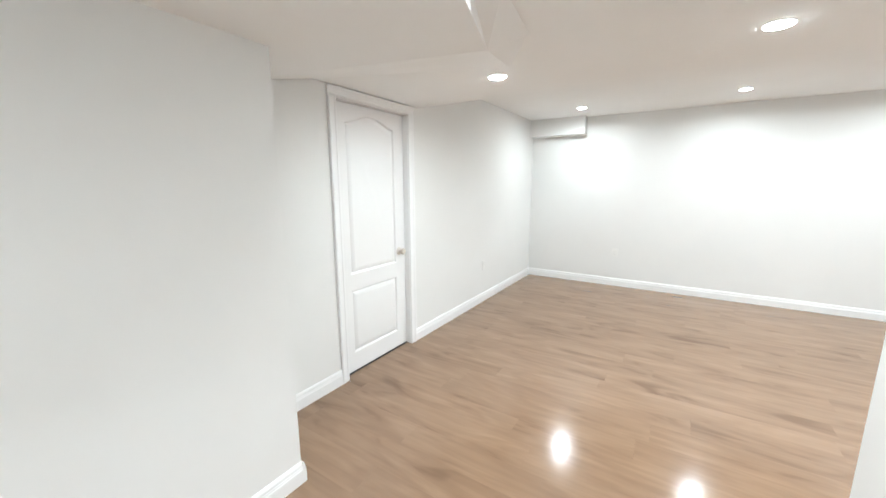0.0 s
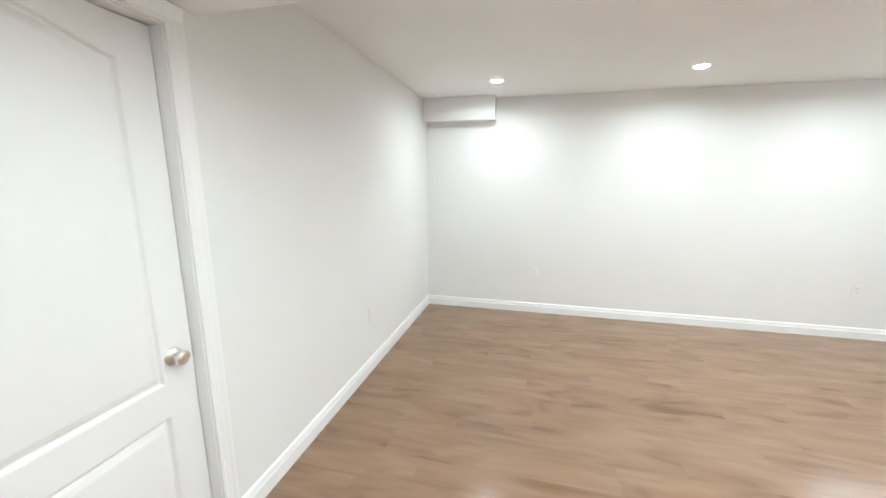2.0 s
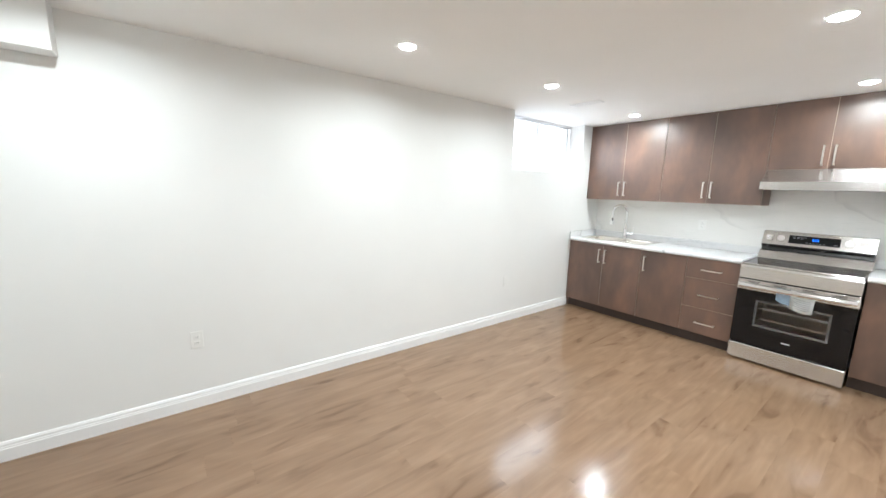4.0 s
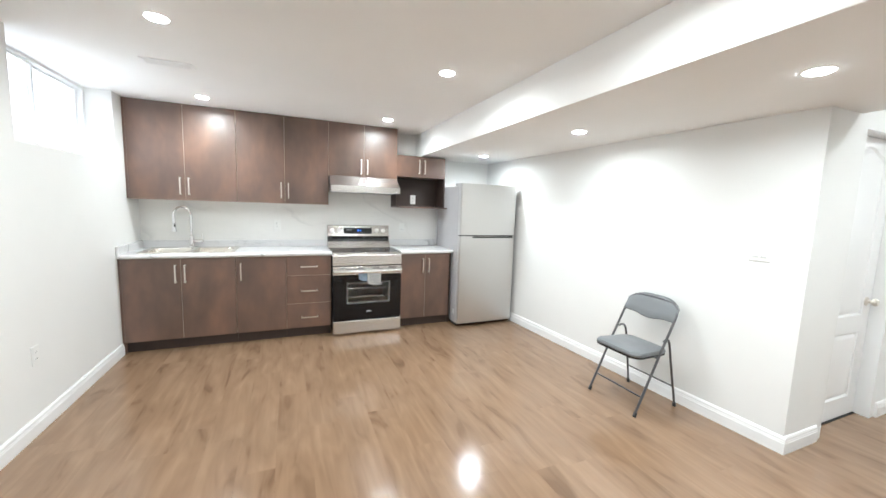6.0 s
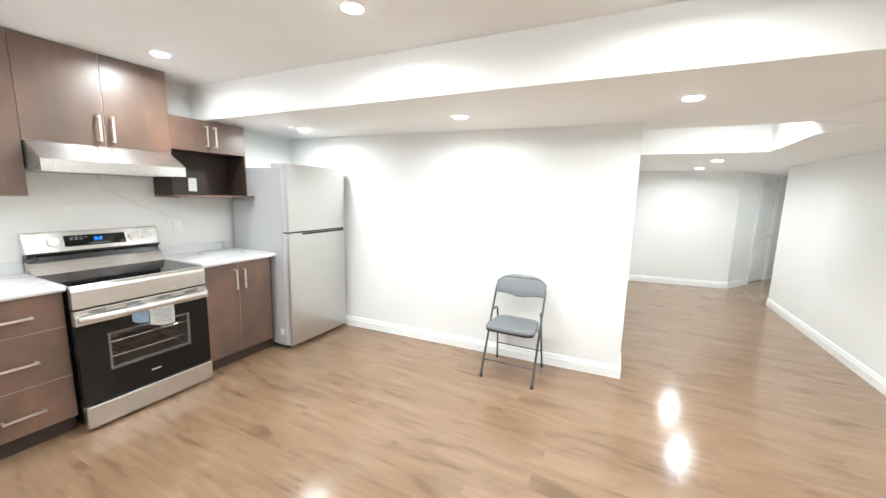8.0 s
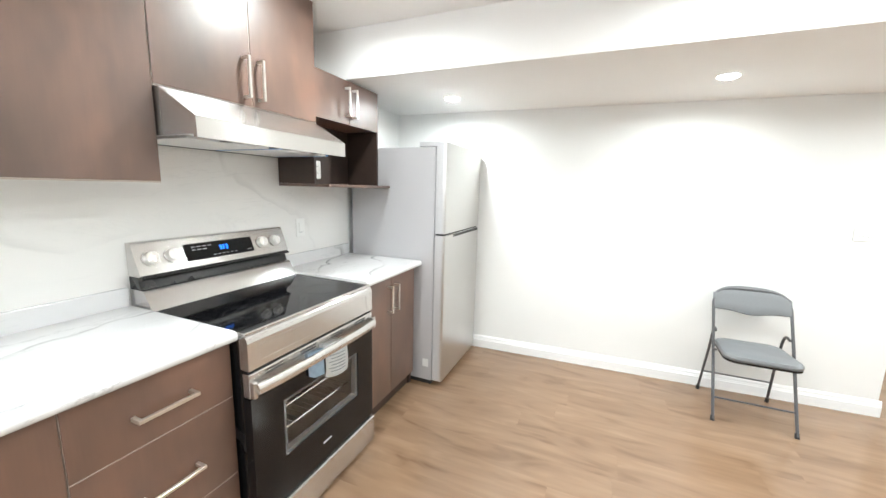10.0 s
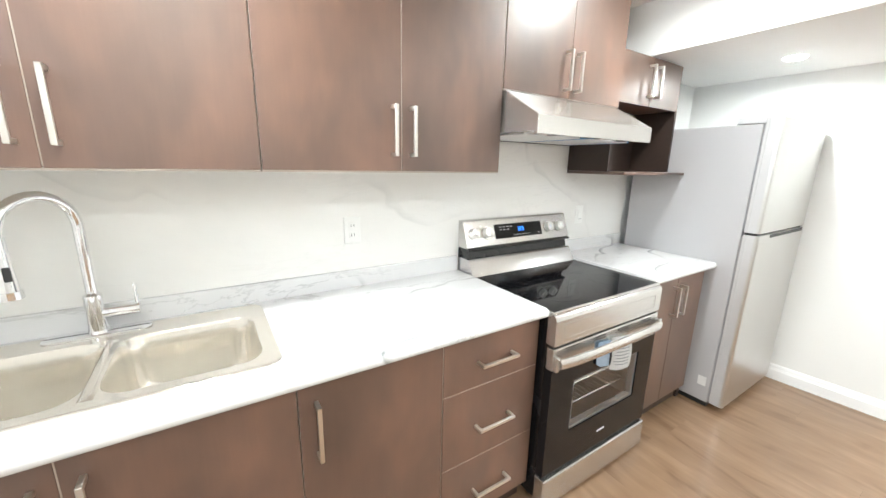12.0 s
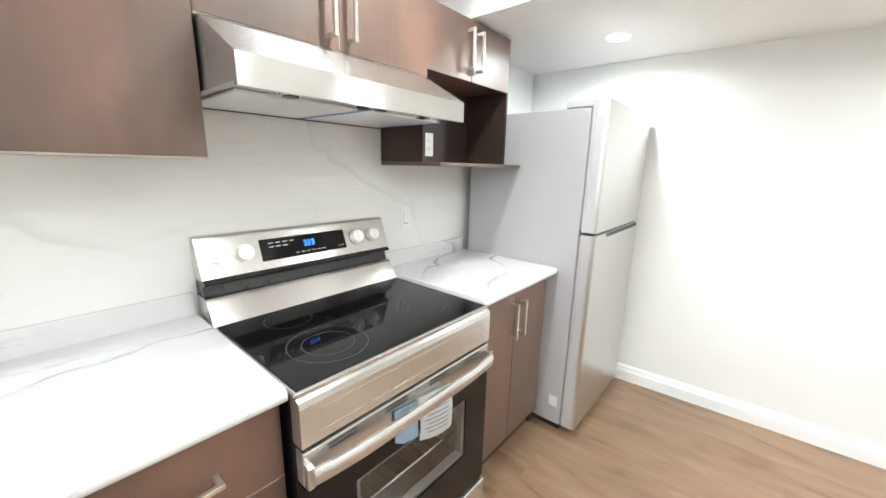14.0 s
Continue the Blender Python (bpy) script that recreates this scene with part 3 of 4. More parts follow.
base_unit(-3.235, -2.615, "dark brown base cabinet between the stove and the fridge", [
    ("door", -2.925, -2.615, ZB0, ZB1, (-2.888, 0.745, 0.17, "z")), ("door", -3.235, -2.925, ZB0, ZB1, (-2.962, 0.745, 0.17, "z"))])
# dark strip added to paint the shaded gap between cabinet and fridge
solid("gap_strip", B((XF + 0.035, -3.271, 0), (-0.02, -3.2365, 0.886)), M_WOOD_SHADE, "dark recessed strip standing in for the shaded gap beside the fridge", "cabinet trim", "")
solid("gap_strip", B((XF + 0.004, -0.0195, 0), (-0.02, -0.001, 0.886)), M_WOOD, "narrow dark brown filler beside the north wall", "cabinet trim", "")


def upper_unit(y0, y1, z0, z1, x, label, handles, hz):
    c = thing("wall_cabinet", (0, (y0 + y1) / 2, z0), label, "cabinet", "kitchen wall cabinets")
    o = -(y0 + y1) / 2
    carcass(c, x, y0 + o, y1 + o, 0.004, z1 - z0, -0.002)
    part("bottom_panel", B((x + 0.003, y0 + o + 0.001, -0.004), (-0.003, y1 + o - 0.001, 0.0035)), M_MELAMINE, c, "pale underside panel")
    mid = (y0 + y1) / 2 + o
    front(c, "door", x, y0 + o, mid, 0, z1 - z0, (mid - 0.036, hz - z0, 0.17, "z"))
    front(c, "door", x, mid, y1 + o, 0, z1 - z0, (mid + 0.036, hz - z0, 0.17, "z"))
    return c


ZT = H - 0.004
upper_unit(-0.925, -0.02, 1.428, ZT, XU, "tall dark brown wall cabinet above the sink", True, 1.565)
upper_unit(-1.838, -0.926, 1.428, ZT, XU, "tall dark brown wall cabinet with two flat doors", True, 1.565)
upper_unit(-2.635, -1.839, 1.760, ZT, XU, "dark brown wall cabinet above the range hood", True, 1.875)
solid("gap_strip", B((XU + 0.004, -0.0195, 1.428), (-0.002, -0.001, ZT)), M_WOOD, "narrow dark brown filler beside the window wall", "cabinet trim", "")

# small cabinet with an open niche
XS = -0.278
nc = thing("wall_cabinet", (0, -2.958, 1.42), "small dark brown wall cabinet with an open microwave niche", "cabinet", "kitchen wall cabinets")
hw = 0.32
part("body", B((XS + 0.019, -hw, 0.385), (-0.012, hw, 0.638)), M_WOOD, nc)
# niche sides and back take the darker brown as painted shade
part("side_panel", B((XS, -hw, 0.016), (-0.012, -hw + 0.016, 0.384)), M_WOOD_SHADE, nc)
part("side_panel", B((XS, hw - 0.016, 0.016), (-0.012, hw, 0.384)), M_WOOD_SHADE, nc)
part("back_panel", B((-0.030, -hw + 0.0165, 0.016), (-0.012, hw - 0.0165, 0.384)), M_WOOD_SHADE, nc, "niche back with its shade put into a darker brown")
part("shelf", B((XS - 0.10, -hw, 0), (-0.012, hw, 0.0155), 0.002), M_WOOD, nc)
front(nc, "door", XS, -hw, 0, 0.378, 0.638, (-0.036, 0.508, 0.17, "z"))
front(nc, "door", XS, 0, hw, 0.378, 0.638, (0.036, 0.508, 0.17, "z"))

# ---- worktops and splashback ----
SX0, SX1, SY0, SY1 = -0.515, -0.075, -0.895, -0.120     # sink cut-out


def edge_profile(x_front, z0, z1):
    """Rounded front edge of a laminate worktop, in x and z."""
    r = (z1 - z0) / 2
    return [(x_front + r - r * math.cos(radians(a)), (z0 + z1) / 2 + r * math.sin(radians(a))) for a in range(-90, 91, 15)]


def worktop(name, y0, y1, hole, label):
    z0, z1 = 0.887, 0.925
    w = thing(name, (0, 0, 0), label, "worktop")
    bm = bmesh.new()
    if hole:
        prism_bm(bm, edge_profile(-0.640, z0, z1) + [(SX0, z1), (SX0, z0)], "y", y0, y1)
        box_bm(bm, (SX1, y0, z0), (-0.0235, y1, z1))
        box_bm(bm, (SX0, y0, z0), (SX1, SY0, z1))
        box_bm(bm, (SX0, SY1, z0), (SX1, y1, z1))
    else:
        prism_bm(bm, edge_profile(-0.640, z0, z1) + [(-0.0235, z1), (-0.0235, z0)], "y", y0, y1)
    part("slab", bm, M_MARBLE, w, "", True)
    part("upstand", B((-0.0235, y0, z0), (-0.002, y1, z1 + 0.075), 0.004), M_MARBLE, w)
    return w


wt = worktop("worktop", -1.838, -0.024, True, "white marble-look laminate worktop with grey veins")
part("side_upstand", B((-0.630, -0.0235, 0.887), (-0.0245, -0.002, 1.0), 0.004), M_MARBLE, wt)
worktop("worktop", -3.272, -2.612, False, "short white marble-look worktop beside the fridge")
bm = B((-0.010, -1.838, 0.96), (-0.001, -0.003, 1.423))
box_bm(bm, (-0.010, -2.638, 0.90), (-0.001, -1.838, 1.758))
box_bm(bm, (-0.010, -3.275, 0.96), (-0.001, -2.638, 1.419))
tagged(part("splashback", bm, M_SPLASH), "white marble-look wall panel behind the worktop", "splashback", "", "structure")


# ---- sink and tap ----
def rounded_rect(x0, x1, y0, y1, r, n=6):
    pts = []
    for cx, cy, a in ((x1 - r, y1 - r, 0), (x0 + r, y1 - r, 90), (x0 + r, y0 + r, 180), (x1 - r, y0 + r, 270)):
        for i in range(n + 1):
            t = radians(a + 90 * i / n)
            pts.append((cx + r * math.cos(t), cy + r * math.sin(t)))
    return pts


def loop_bridge(bm, loops, close=True):
    rows = [[bm.verts.new(p) for p in lp] for lp in loops]
    n = len(rows[0])
    for a, b in zip(rows, rows[1:]):
        for i in range(n):
            bm.faces.new((a[i], a[(i + 1) % n], b[(i + 1) % n], b[i]))
    if close:
        bm.faces.new(rows[-1])
    return rows


sink = thing("sink", (0, 0, 0.925), "double-bowl stainless steel drop-in sink", "sink")
o_x0, o_x1, o_y0, o_y1 = -0.535, -0.050, -0.912, -0.100
ym = (o_y0 + o_y1) / 2
bowls = [(-0.497, -0.155, ym + 0.014, o_y1 - 0.042), (-0.497, -0.155, o_y0 + 0.042, ym - 0.014)]
bm = bmesh.new()
# rim: a rounded plate round the bowls, rolled down at its outer edge
hole = rounded_rect(-0.497, -0.155, o_y0 + 0.042, o_y1 - 0.042, 0.002)
loop_bridge(bm, [[(p[0], p[1], z) for p in lp] for lp, z in (
    (rounded_rect(o_x0, o_x1, o_y0, o_y1, 0.040), 0.0005), (rounded_rect(o_x0 + 0.002, o_x1 - 0.002, o_y0 + 0.002, o_y1 - 0.002, 0.040), 0.0045),
    (rounded_rect(o_x0 + 0.007, o_x1 - 0.007, o_y0 + 0.007, o_y1 - 0.007, 0.038), 0.0058), (rounded_rect(o_x0 + 0.011, o_x1 - 0.011, o_y0 + 0.011, o_y1 - 0.011, 0.036), 0.0045), (hole, 0.0045))], False)
box_bm(bm, (-0.497, ym - 0.014, -0.006), (-0.155, ym + 0.014, 0.0045), 0.003, 2)
part("rim", bm, M_STEEL_SINK, sink, "", True)
for x0, x1, y0, y1 in bowls:
    bm = bmesh.new()
    loops = []
    for dr, z in ((0.0, 0.0045), (0.004, -0.004), (0.010, -0.06), (0.016, -0.14), (0.030, -0.168), (0.055, -0.176)):
        r = 0.065 if dr < 0.03 else 0.07
        loops.append([(p[0], p[1], z) for p in rounded_rect(x0 + dr, x1 - dr, y0 + dr, y1 - dr, r)])
    loop_bridge(bm, loops)
    # corner fillets between the square rim opening and the round bowl
    quad = {0: (x1, y1), 1: (x0, y1), 2: (x0, y0), 3: (x1, y0)}
    ring = rounded_rect(x0, x1, y0, y1, 0.065)
    for k in range(4):
        seg = ring[k * 7:k * 7 + 7]
        c0 = bm.verts.new((*quad[k], 0.0045))
        vs = [bm.verts.new((*p, 0.0045)) for p in seg]
        for a, b in zip(vs, vs[1:]):
            bm.faces.new((c0, a, b))
    bmesh.ops.remove_doubles(bm, verts=bm.verts[:], dist=0.0004)
    bowl = part("bowl", bm, M_STEEL_SINK, sink, "", True)
    bm = bmesh.new()
    cx, cy = (x0 + x1) / 2, (y0 + y1) / 2
    cyl_bm(bm, (cx, cy, -0.1755), (cx, cy, -0.172), 0.045, 0.042, 24)
    cyl_bm(bm, (cx, cy, -0.172), (cx, cy, -0.168), 0.018, 0.018, 16)
    part("drain", bm, M_CHROME, bowl, "chrome basket drain", True)

FY = -0.462
tap = thing("kitchen_tap", (-0.085, FY, 0.930), "chrome gooseneck kitchen tap with pull-down spray head", "tap")
bm = bmesh.new()
loop_bridge(bm, [[(p[0], p[1], z) for p in rounded_rect(-0.032 + d, 0.032 - d, -0.128 + d, 0.128 - d, 0.03)] for d, z in ((0, 0), (0, 0.004), (0.005, 0.007))])
part("deck_plate", bm, M_CHROME, tap, "", True)
bm = bmesh.new()
cyl_bm(bm, (0, 0, 0.006), (0, 0, 0.016), 0.028, 0.026, 24)
cyl_bm(bm, (0, 0, 0.016), (0, 0, 0.125), 0.0245, 0.0225, 24)
cyl_bm(bm, (0, 0, 0.125), (0, 0, 0.132), 0.0225, 0.014, 24)
part("body", bm, M_CHROME, tap, "", True)
RA = 0.089
neck = [(0, 0, 0.12), (0, 0, 0.22), (0, 0, 0.335)] + [(RA * math.cos(radians(a)) - RA, 0, 0.335 + RA * math.sin(radians(a))) for a in range(12, 181, 12)] + [(-2 * RA, 0, 0.328)]
# the arch swings towards the window wall
sw = Matrix.Rotation(radians(-42), 4, "Z")
neck = [sw @ Vector(p) for p in neck]
part("spout", tube_bm(bmesh.new(), neck, 0.0142, 14), M_CHROME, tap, "", True)
end = neck[-1]
bm = bmesh.new()
cyl_bm(bm, end + Vector((0, 0, 0.004)), end + Vector((0, 0, -0.05)), 0.0158, 0.0175, 18)
cyl_bm(bm, end + Vector((0, 0, -0.05)), end + Vector((0, 0, -0.13)), 0.0165, 0.0215, 18)
cyl_bm(bm, end + Vector((0, 0, -0.13)), end + Vector((0, 0, -0.15)), 0.026, 0.026, 18)
head = part("spray_head", bm, M_CHROME, tap, "", True)
bm = B((-0.007, -0.024, -0.018), (0.007, -0.017, 0.018), 0.002, 1)
bt = part("button", bm, M_BLACK_MATT, head, "grey rubber spray button")
bt.matrix_basis = Matrix.Translation(end + Vector((0, 0, -0.085))) @ pose(0, 0, 0, 0, 0, -60)
bm = bmesh.new()
cyl_bm(bm, (0, -0.015, 0.065), (0, -0.105, 0.065), 0.0165, 0.0165, 18)
cyl_bm(bm, (0, -0.100, 0.065), (0.006, -0.098, 0.145), 0.0055, 0.0042, 10)
part("lever", bm, M_CHROME, tap, "chrome side lever", True)


# ---- range hood ----
M_FILTER = brushed("filter_mesh", (0.86, 0.86, 0.86), 0.5, "x")
hood = thing("range_hood", (0, -2.235, 1.578), "stainless steel under-cabinet range hood", "range hood")
w = 0.388
side = [(-0.012, 0.010), (-0.012, 0.181), (-0.304, 0.181), (-0.500, 0.068), (-0.500, 0.0), (-0.485, 0.0), (-0.480, 0.010)]
bm = bmesh.new()
prism_bm(bm, side, "y", -w, w)
part("shell", bm, M_STEEL, hood)
for y0, y1 in ((-w + 0.03, -0.022), (0.008, w - 0.03)):
    f = part("grease_filter", B((-0.40, y0, 0.002), (-0.03, y1, 0.0095), 0.002, 1), M_FILTER, hood)
part("rear_lip", B((-0.028, -w, 0.0), (-0.012, w, 0.010)), M_BLACK_MATT, hood)
part("film_strip", B((-0.452, -0.020, 0.0018), (-0.032, -0.012, 0.0095)), M_FILM, hood, "blue protective film edge")
part("film_strip", B((-0.397, -w + 0.012, 0.0018), (-0.032, -w + 0.028, 0.0095)), M_FILM, hood, "blue protective film edge")
part("centre_bar", B((-0.397, -0.010, 0.003), (-0.032, 0.007, 0.0095)), M_STEEL, hood)
for y in (-0.24, 0.24):
    bm = bmesh.new()
    cyl_bm(bm, (-0.44, y, 0.0095), (-0.44, y, 0.003), 0.034, 0.030, 24)
    l = part("hood_lamp", bm, M_CHROME, hood, "unlit round hood lamp", True)
    bm = bmesh.new()
    cyl_bm(bm, (-0.44, y, 0.003), (-0.44, y, 0.001), 0.022, 0.020, 20)
    part("lens", bm, M_BLACK_GLASS, l, "", True)
for y in (-0.045, 0.02):
    part("switch", B((-0.455, y - 0.018, 0.002), (-0.432, y + 0.018, 0.0095), 0.002, 1), M_BLACK_MATT, hood)

# ---- stove ----
stove = thing("stove", (0, -2.225, 0), "freestanding stainless steel electric stove with black glass top", "stove")
w = 0.379
oy, oz0, oz1 = (-0.250, 0.235), 0.345, 0.590     # oven window
bm = B((-0.630, -w + 0.002, 0.04), (-0.03, oy[0] - 0.03, 0.898), 0.003, 1)
box_bm(bm, (-0.630, oy[1] + 0.03, 0.04), (-0.03, w - 0.002, 0.898), 0.003, 1)
box_bm(bm, (-0.630, oy[0] - 0.03, 0.04), (-0.03, oy[1] + 0.03, oz0 - 0.03))
box_bm(bm, (-0.630, oy[0] - 0.03, oz1 + 0.03), (-0.03, oy[1] + 0.03, 0.898))
part("body", bm, M_BLACK, stove, "black enamelled side panels")
for x in (-0.57, -0.10):
    for y in (-0.33, 0.33):
        bm = bmesh.new()
        cyl_bm(bm, (x, y, 0), (x, y, 0.045), 0.018, 0.014, 12)
        part("foot", bm, M_RUBBER, stove, "", True)
# drawer
dr = part("storage_drawer", B((-0.686, -w, 0.018), (-0.631, w, 0.160), 0.006), M_STEEL, stove, "stainless storage drawer")
# oven door: dark glass round a window
M_RIM = speckled("oven_rim", (0.16, 0.16, 0.165), 0.35, 0.4)
M_CAVITY = speckled("oven_enamel", (0.64, 0.65, 0.66), 0.3)
dz0, dz1 = 0.170, 0.668
def rect_frame(bm, x0, x1, outer, inner):
    """One frame: an outer and an inner rectangle (y0, y1, z0, z1), from face x0 back to x1."""
    def ring(x, q):
        return [(x, q[0], q[2]), (x, q[1], q[2]), (x, q[1], q[3]), (x, q[0], q[3])]
    rows = [[bm.verts.new(p) for p in ring(x, q)] for x, q in ((x0, outer), (x0, inner), (x1, inner), (x1, outer))]
    for i in range(4):
        a, b = rows[i], rows[(i + 1) % 4]
        for k in range(4):
            bm.faces.new((a[k], a[(k + 1) % 4], b[(k + 1) % 4], b[k]))
    return bm


bm = rect_frame(bmesh.new(), -0.672, -0.634, (-w, w, dz0, dz1), (oy[0], oy[1], oz0, oz1))
od = part("oven_door", bm, M_BLACK_GLASS, stove, "black glass oven door")
part("pane", B((-0.668, oy[0], oz0), (-0.664, oy[1], oz1)), M_OVEN_GLASS, od).visible_shadow = False
bm = rect_frame(bmesh.new(), -0.6635, -0.636, (oy[0] + 0.001, oy[1] - 0.001, oz0 + 0.001, oz1 - 0.001), (oy[0] + 0.015, oy[1] - 0.015, oz0 + 0.014, oz1 - 0.014))
part("window_rim", bm, M_RIM, od, "dark inner rim of the oven window")
# the oven cavity behind the pane with its racks
bm = bmesh.new()
q = [(oy[0] - 0.028, oz0 - 0.028), (oy[1] + 0.028, oz0 - 0.028), (oy[1] + 0.028, oz1 + 0.028), (oy[0] - 0.028, oz1 + 0.028)]
va = [bm.verts.new((-0.632, *p)) for p in q]
vb = [bm.verts.new((-0.20, *p)) for p in q]
for i in range(4):
    bm.faces.new((va[i], va[(i + 1) % 4], vb[(i + 1) % 4], vb[i]))
bm.faces.new(vb)
bmesh.ops.solidify(bm, geom=bm.faces[:], thickness=0.001)
part("cavity", bm, M_CAVITY, stove, "grey enamel oven interior")
for z in (0.405, 0.505):
    bm = bmesh.new()
    tube_bm(bm, [(-0.60, oy[0] - 0.02, z), (-0.60, oy[1] + 0.02, z)], 0.004, 6)
    tube_bm(bm, [(-0.22, oy[0] - 0.02, z), (-0.22, oy[1] + 0.02, z)], 0.004, 6)
    for i in range(17):
        y = oy[0] - 0.015 + i * (oy[1] - oy[0] + 0.03) / 16
        tube_bm(bm, [(-0.60, y, z), (-0.22, y, z)], 0.0022, 5)
    part("rack", bm, M_CHROME, stove, "chrome wire oven rack")
# badge on the door
part("badge", B((-0.6732, -0.035, 0.250), (-0.672, 0.020, 0.258)), M_ICON, od, "small pale badge")
# vent band and handle
vb_ = part("vent_band", B((-0.672, -w, 0.672), (-0.636, w, 0.765), 0.004), M_STEEL, stove, "stainless band with vent slots")
for y in (-0.27, -0.09, 0.09, 0.27):
    for z in (0.742, 0.753):
        part("vent_slot", B((-0.6732, y - 0.042, z - 0.0025), (-0.6719, y + 0.042, z + 0.0025)), M_BLACK_MATT, vb_)
bm = bmesh.new()
n = 20
rows = []
for i in range(n + 1):
    u = i / n * 2 - 1
    y = u * (w - 0.012)
    xo = -0.694 - 0.016 * (1 - abs(u) ** 4)
    rows.append([(xo - 0.009, y, 0.694), (xo - 0.012, y, 0.704), (xo - 0.011, y, 0.722), (xo - 0.004, y, 0.732), (xo + 0.006, y, 0.731), (xo + 0.009, y, 0.706), (xo + 0.002, y, 0.691)])
vr = [[bm.verts.new(p) for p in r] for r in rows]
for a, b in zip(vr, vr[1:]):
    for i in range(7):
        bm.faces.new((a[i], a[(i + 1) % 7], b[(i + 1) % 7], b[i]))
bm.faces.new(vr[0])
bm.faces.new(vr[-1])
for s in (-1, 1):
    box_bm(bm, (-0.692, s * (w - 0.006) - 0.012, 0.676), (-0.671, s * (w - 0.006) + 0.012 * (1 if s < 0 else 0.5), 0.738), 0.003, 1)
part("oven_handle", bm, M_STEEL, stove, "bowed stainless oven handle", True)
# front panel under the cooktop
part("front_gap", B((-0.660, -w + 0.002, 0.765), (-0.636, w - 0.002, 0.778)), M_BLACK, stove)
bm = bmesh.new()
prism_bm(bm, [(-0.630, 0.778), (-0.672, 0.778), (-0.672, 0.880), (-0.668, 0.896), (-0.655, 0.904), (-0.630, 0.904)], "y", -w, w)
fp = part("front_panel", bm, M_STEEL, stove, "plain stainless panel under the cooktop")
bm = bmesh.new()
for lo, hi in (((-0.6735, -w + 0.05, 0.800), (-0.6715, w - 0.05, 0.803)), ((-0.6735, -w + 0.05, 0.860), (-0.6715, w - 0.05, 0.863)), ((-0.6735, -w + 0.05, 0.803), (-0.6715, -w + 0.053, 0.860)), ((-0.6735, w - 0.053, 0.803), (-0.6715, w - 0.05, 0.860))):
    box_bm(bm, lo, hi)
part("pressed_line", bm, M_STEEL, fp)
# cooktop
part("cooktop", B((-0.648, -w + 0.008, 0.9045), (-0.154, w - 0.008, 0.913), 0.003), M_BLACK_GLASS, stove, "black ceramic glass cooktop")
bm = bmesh.new()
for lo, hi in (((-0.660, -w, 0.9045), (-0.649, w, 0.915)), ((-0.648, -w, 0.899), (-0.10, -w + 0.007, 0.915)), ((-0.648, w - 0.007, 0.899), (-0.10, w, 0.915))):
    box_bm(bm, lo, hi, 0.002, 1)
part("cooktop_trim", bm, M_STEEL, stove, "stainless cooktop trim")
M_RING = speckled("burner_print", (0.06, 0.06, 0.062), 0.12)
for cx, cy, r in ((-0.49, 0.19, 0.115), (-0.49, 0.19, 0.075), (-0.49, -0.19, 0.085), (-0.25, 0.19, 0.075), (-0.25, -0.19, 0.085), (-0.25, -0.19, 0.11)):
    tk = bmesh.new()
    a = [(cx + r * math.cos(k * math.tau / 48), cy + r * math.sin(k * math.tau / 48), 0.9133) for k in range(48)]
    b = [(cx + (r - 0.0025) * math.cos(k * math.tau / 48), cy + (r - 0.0025) * math.sin(k * math.tau / 48), 0.9133) for k in range(48)]
    loop_bridge(tk, [a, b], False)
    part("burner_ring", tk, M_RING, stove)
# backguard
bm = bmesh.new()
prism_bm(bm, [(-0.012, 0.90), (-0.152, 0.90), (-0.152, 0.914), (-0.106, 0.984), (-0.098, 0.991), (-0.085, 0.993), (-0.012, 0.993)], "y", -w, w)
part("backguard_base", bm, M_STEEL, stove)
bm = bmesh.new()
prism_bm(bm, [(-0.012, 0.993), (-0.082, 0.993), (-0.066, 1.046), (-0.012, 1.046)], "y", -w + 0.003, w - 0.003)
part("backguard_vent", bm, M_BLACK, stove, "black vent recess")
bm = bmesh.new()
prism_bm(bm, [(-0.072, 1.030), (-0.100, 1.034), (-0.104, 1.040), (-0.100, 1.0455), (-0.072, 1.0455)], "y", -w + 0.002, w - 0.002)
part("vent_lip", bm, M_BLACK, stove, "black lip over the vent")
tilt = [(-0.012, 1.046), (-0.092, 1.046), (-0.094, 1.052), (-0.046, 1.176), (-0.038, 1.182), (-0.012, 1.182)]
bm = bmesh.new()
prism_bm(bm, tilt, "y", -w, w)
cp = part("control_panel", bm, M_STEEL, stove, "sloping stainless control panel")
# axes of the slope: u along y, v up the slope, n outwards
foot_, top_ = Vector((-0.094, 0, 1.052)), Vector((-0.046, 0, 1.176))
vdir = (top_ - foot_).normalized()
ndir = Vector((-vdir.z, 0, vdir.x))
slope = Matrix(((0, vdir.x, ndir.x, foot_.x), (-1, 0, 0, 0), (0, vdir.z, ndir.z, foot_.z), (0, 0, 0, 1)))


def on_slope(name, bm, material, parent, label="", smooth=False):
    ob = part(name, bm, material, parent, label, smooth)
    ob.matrix_basis = slope
    return ob


# here local x runs to the south end of the stove, y up the slope, z outwards
disp = on_slope("display", B((-0.185, 0.028, 0.0), (0.160, 0.106, 0.003), 0.001, 1), M_BLACK_GLASS, cp, "black glass clock display")
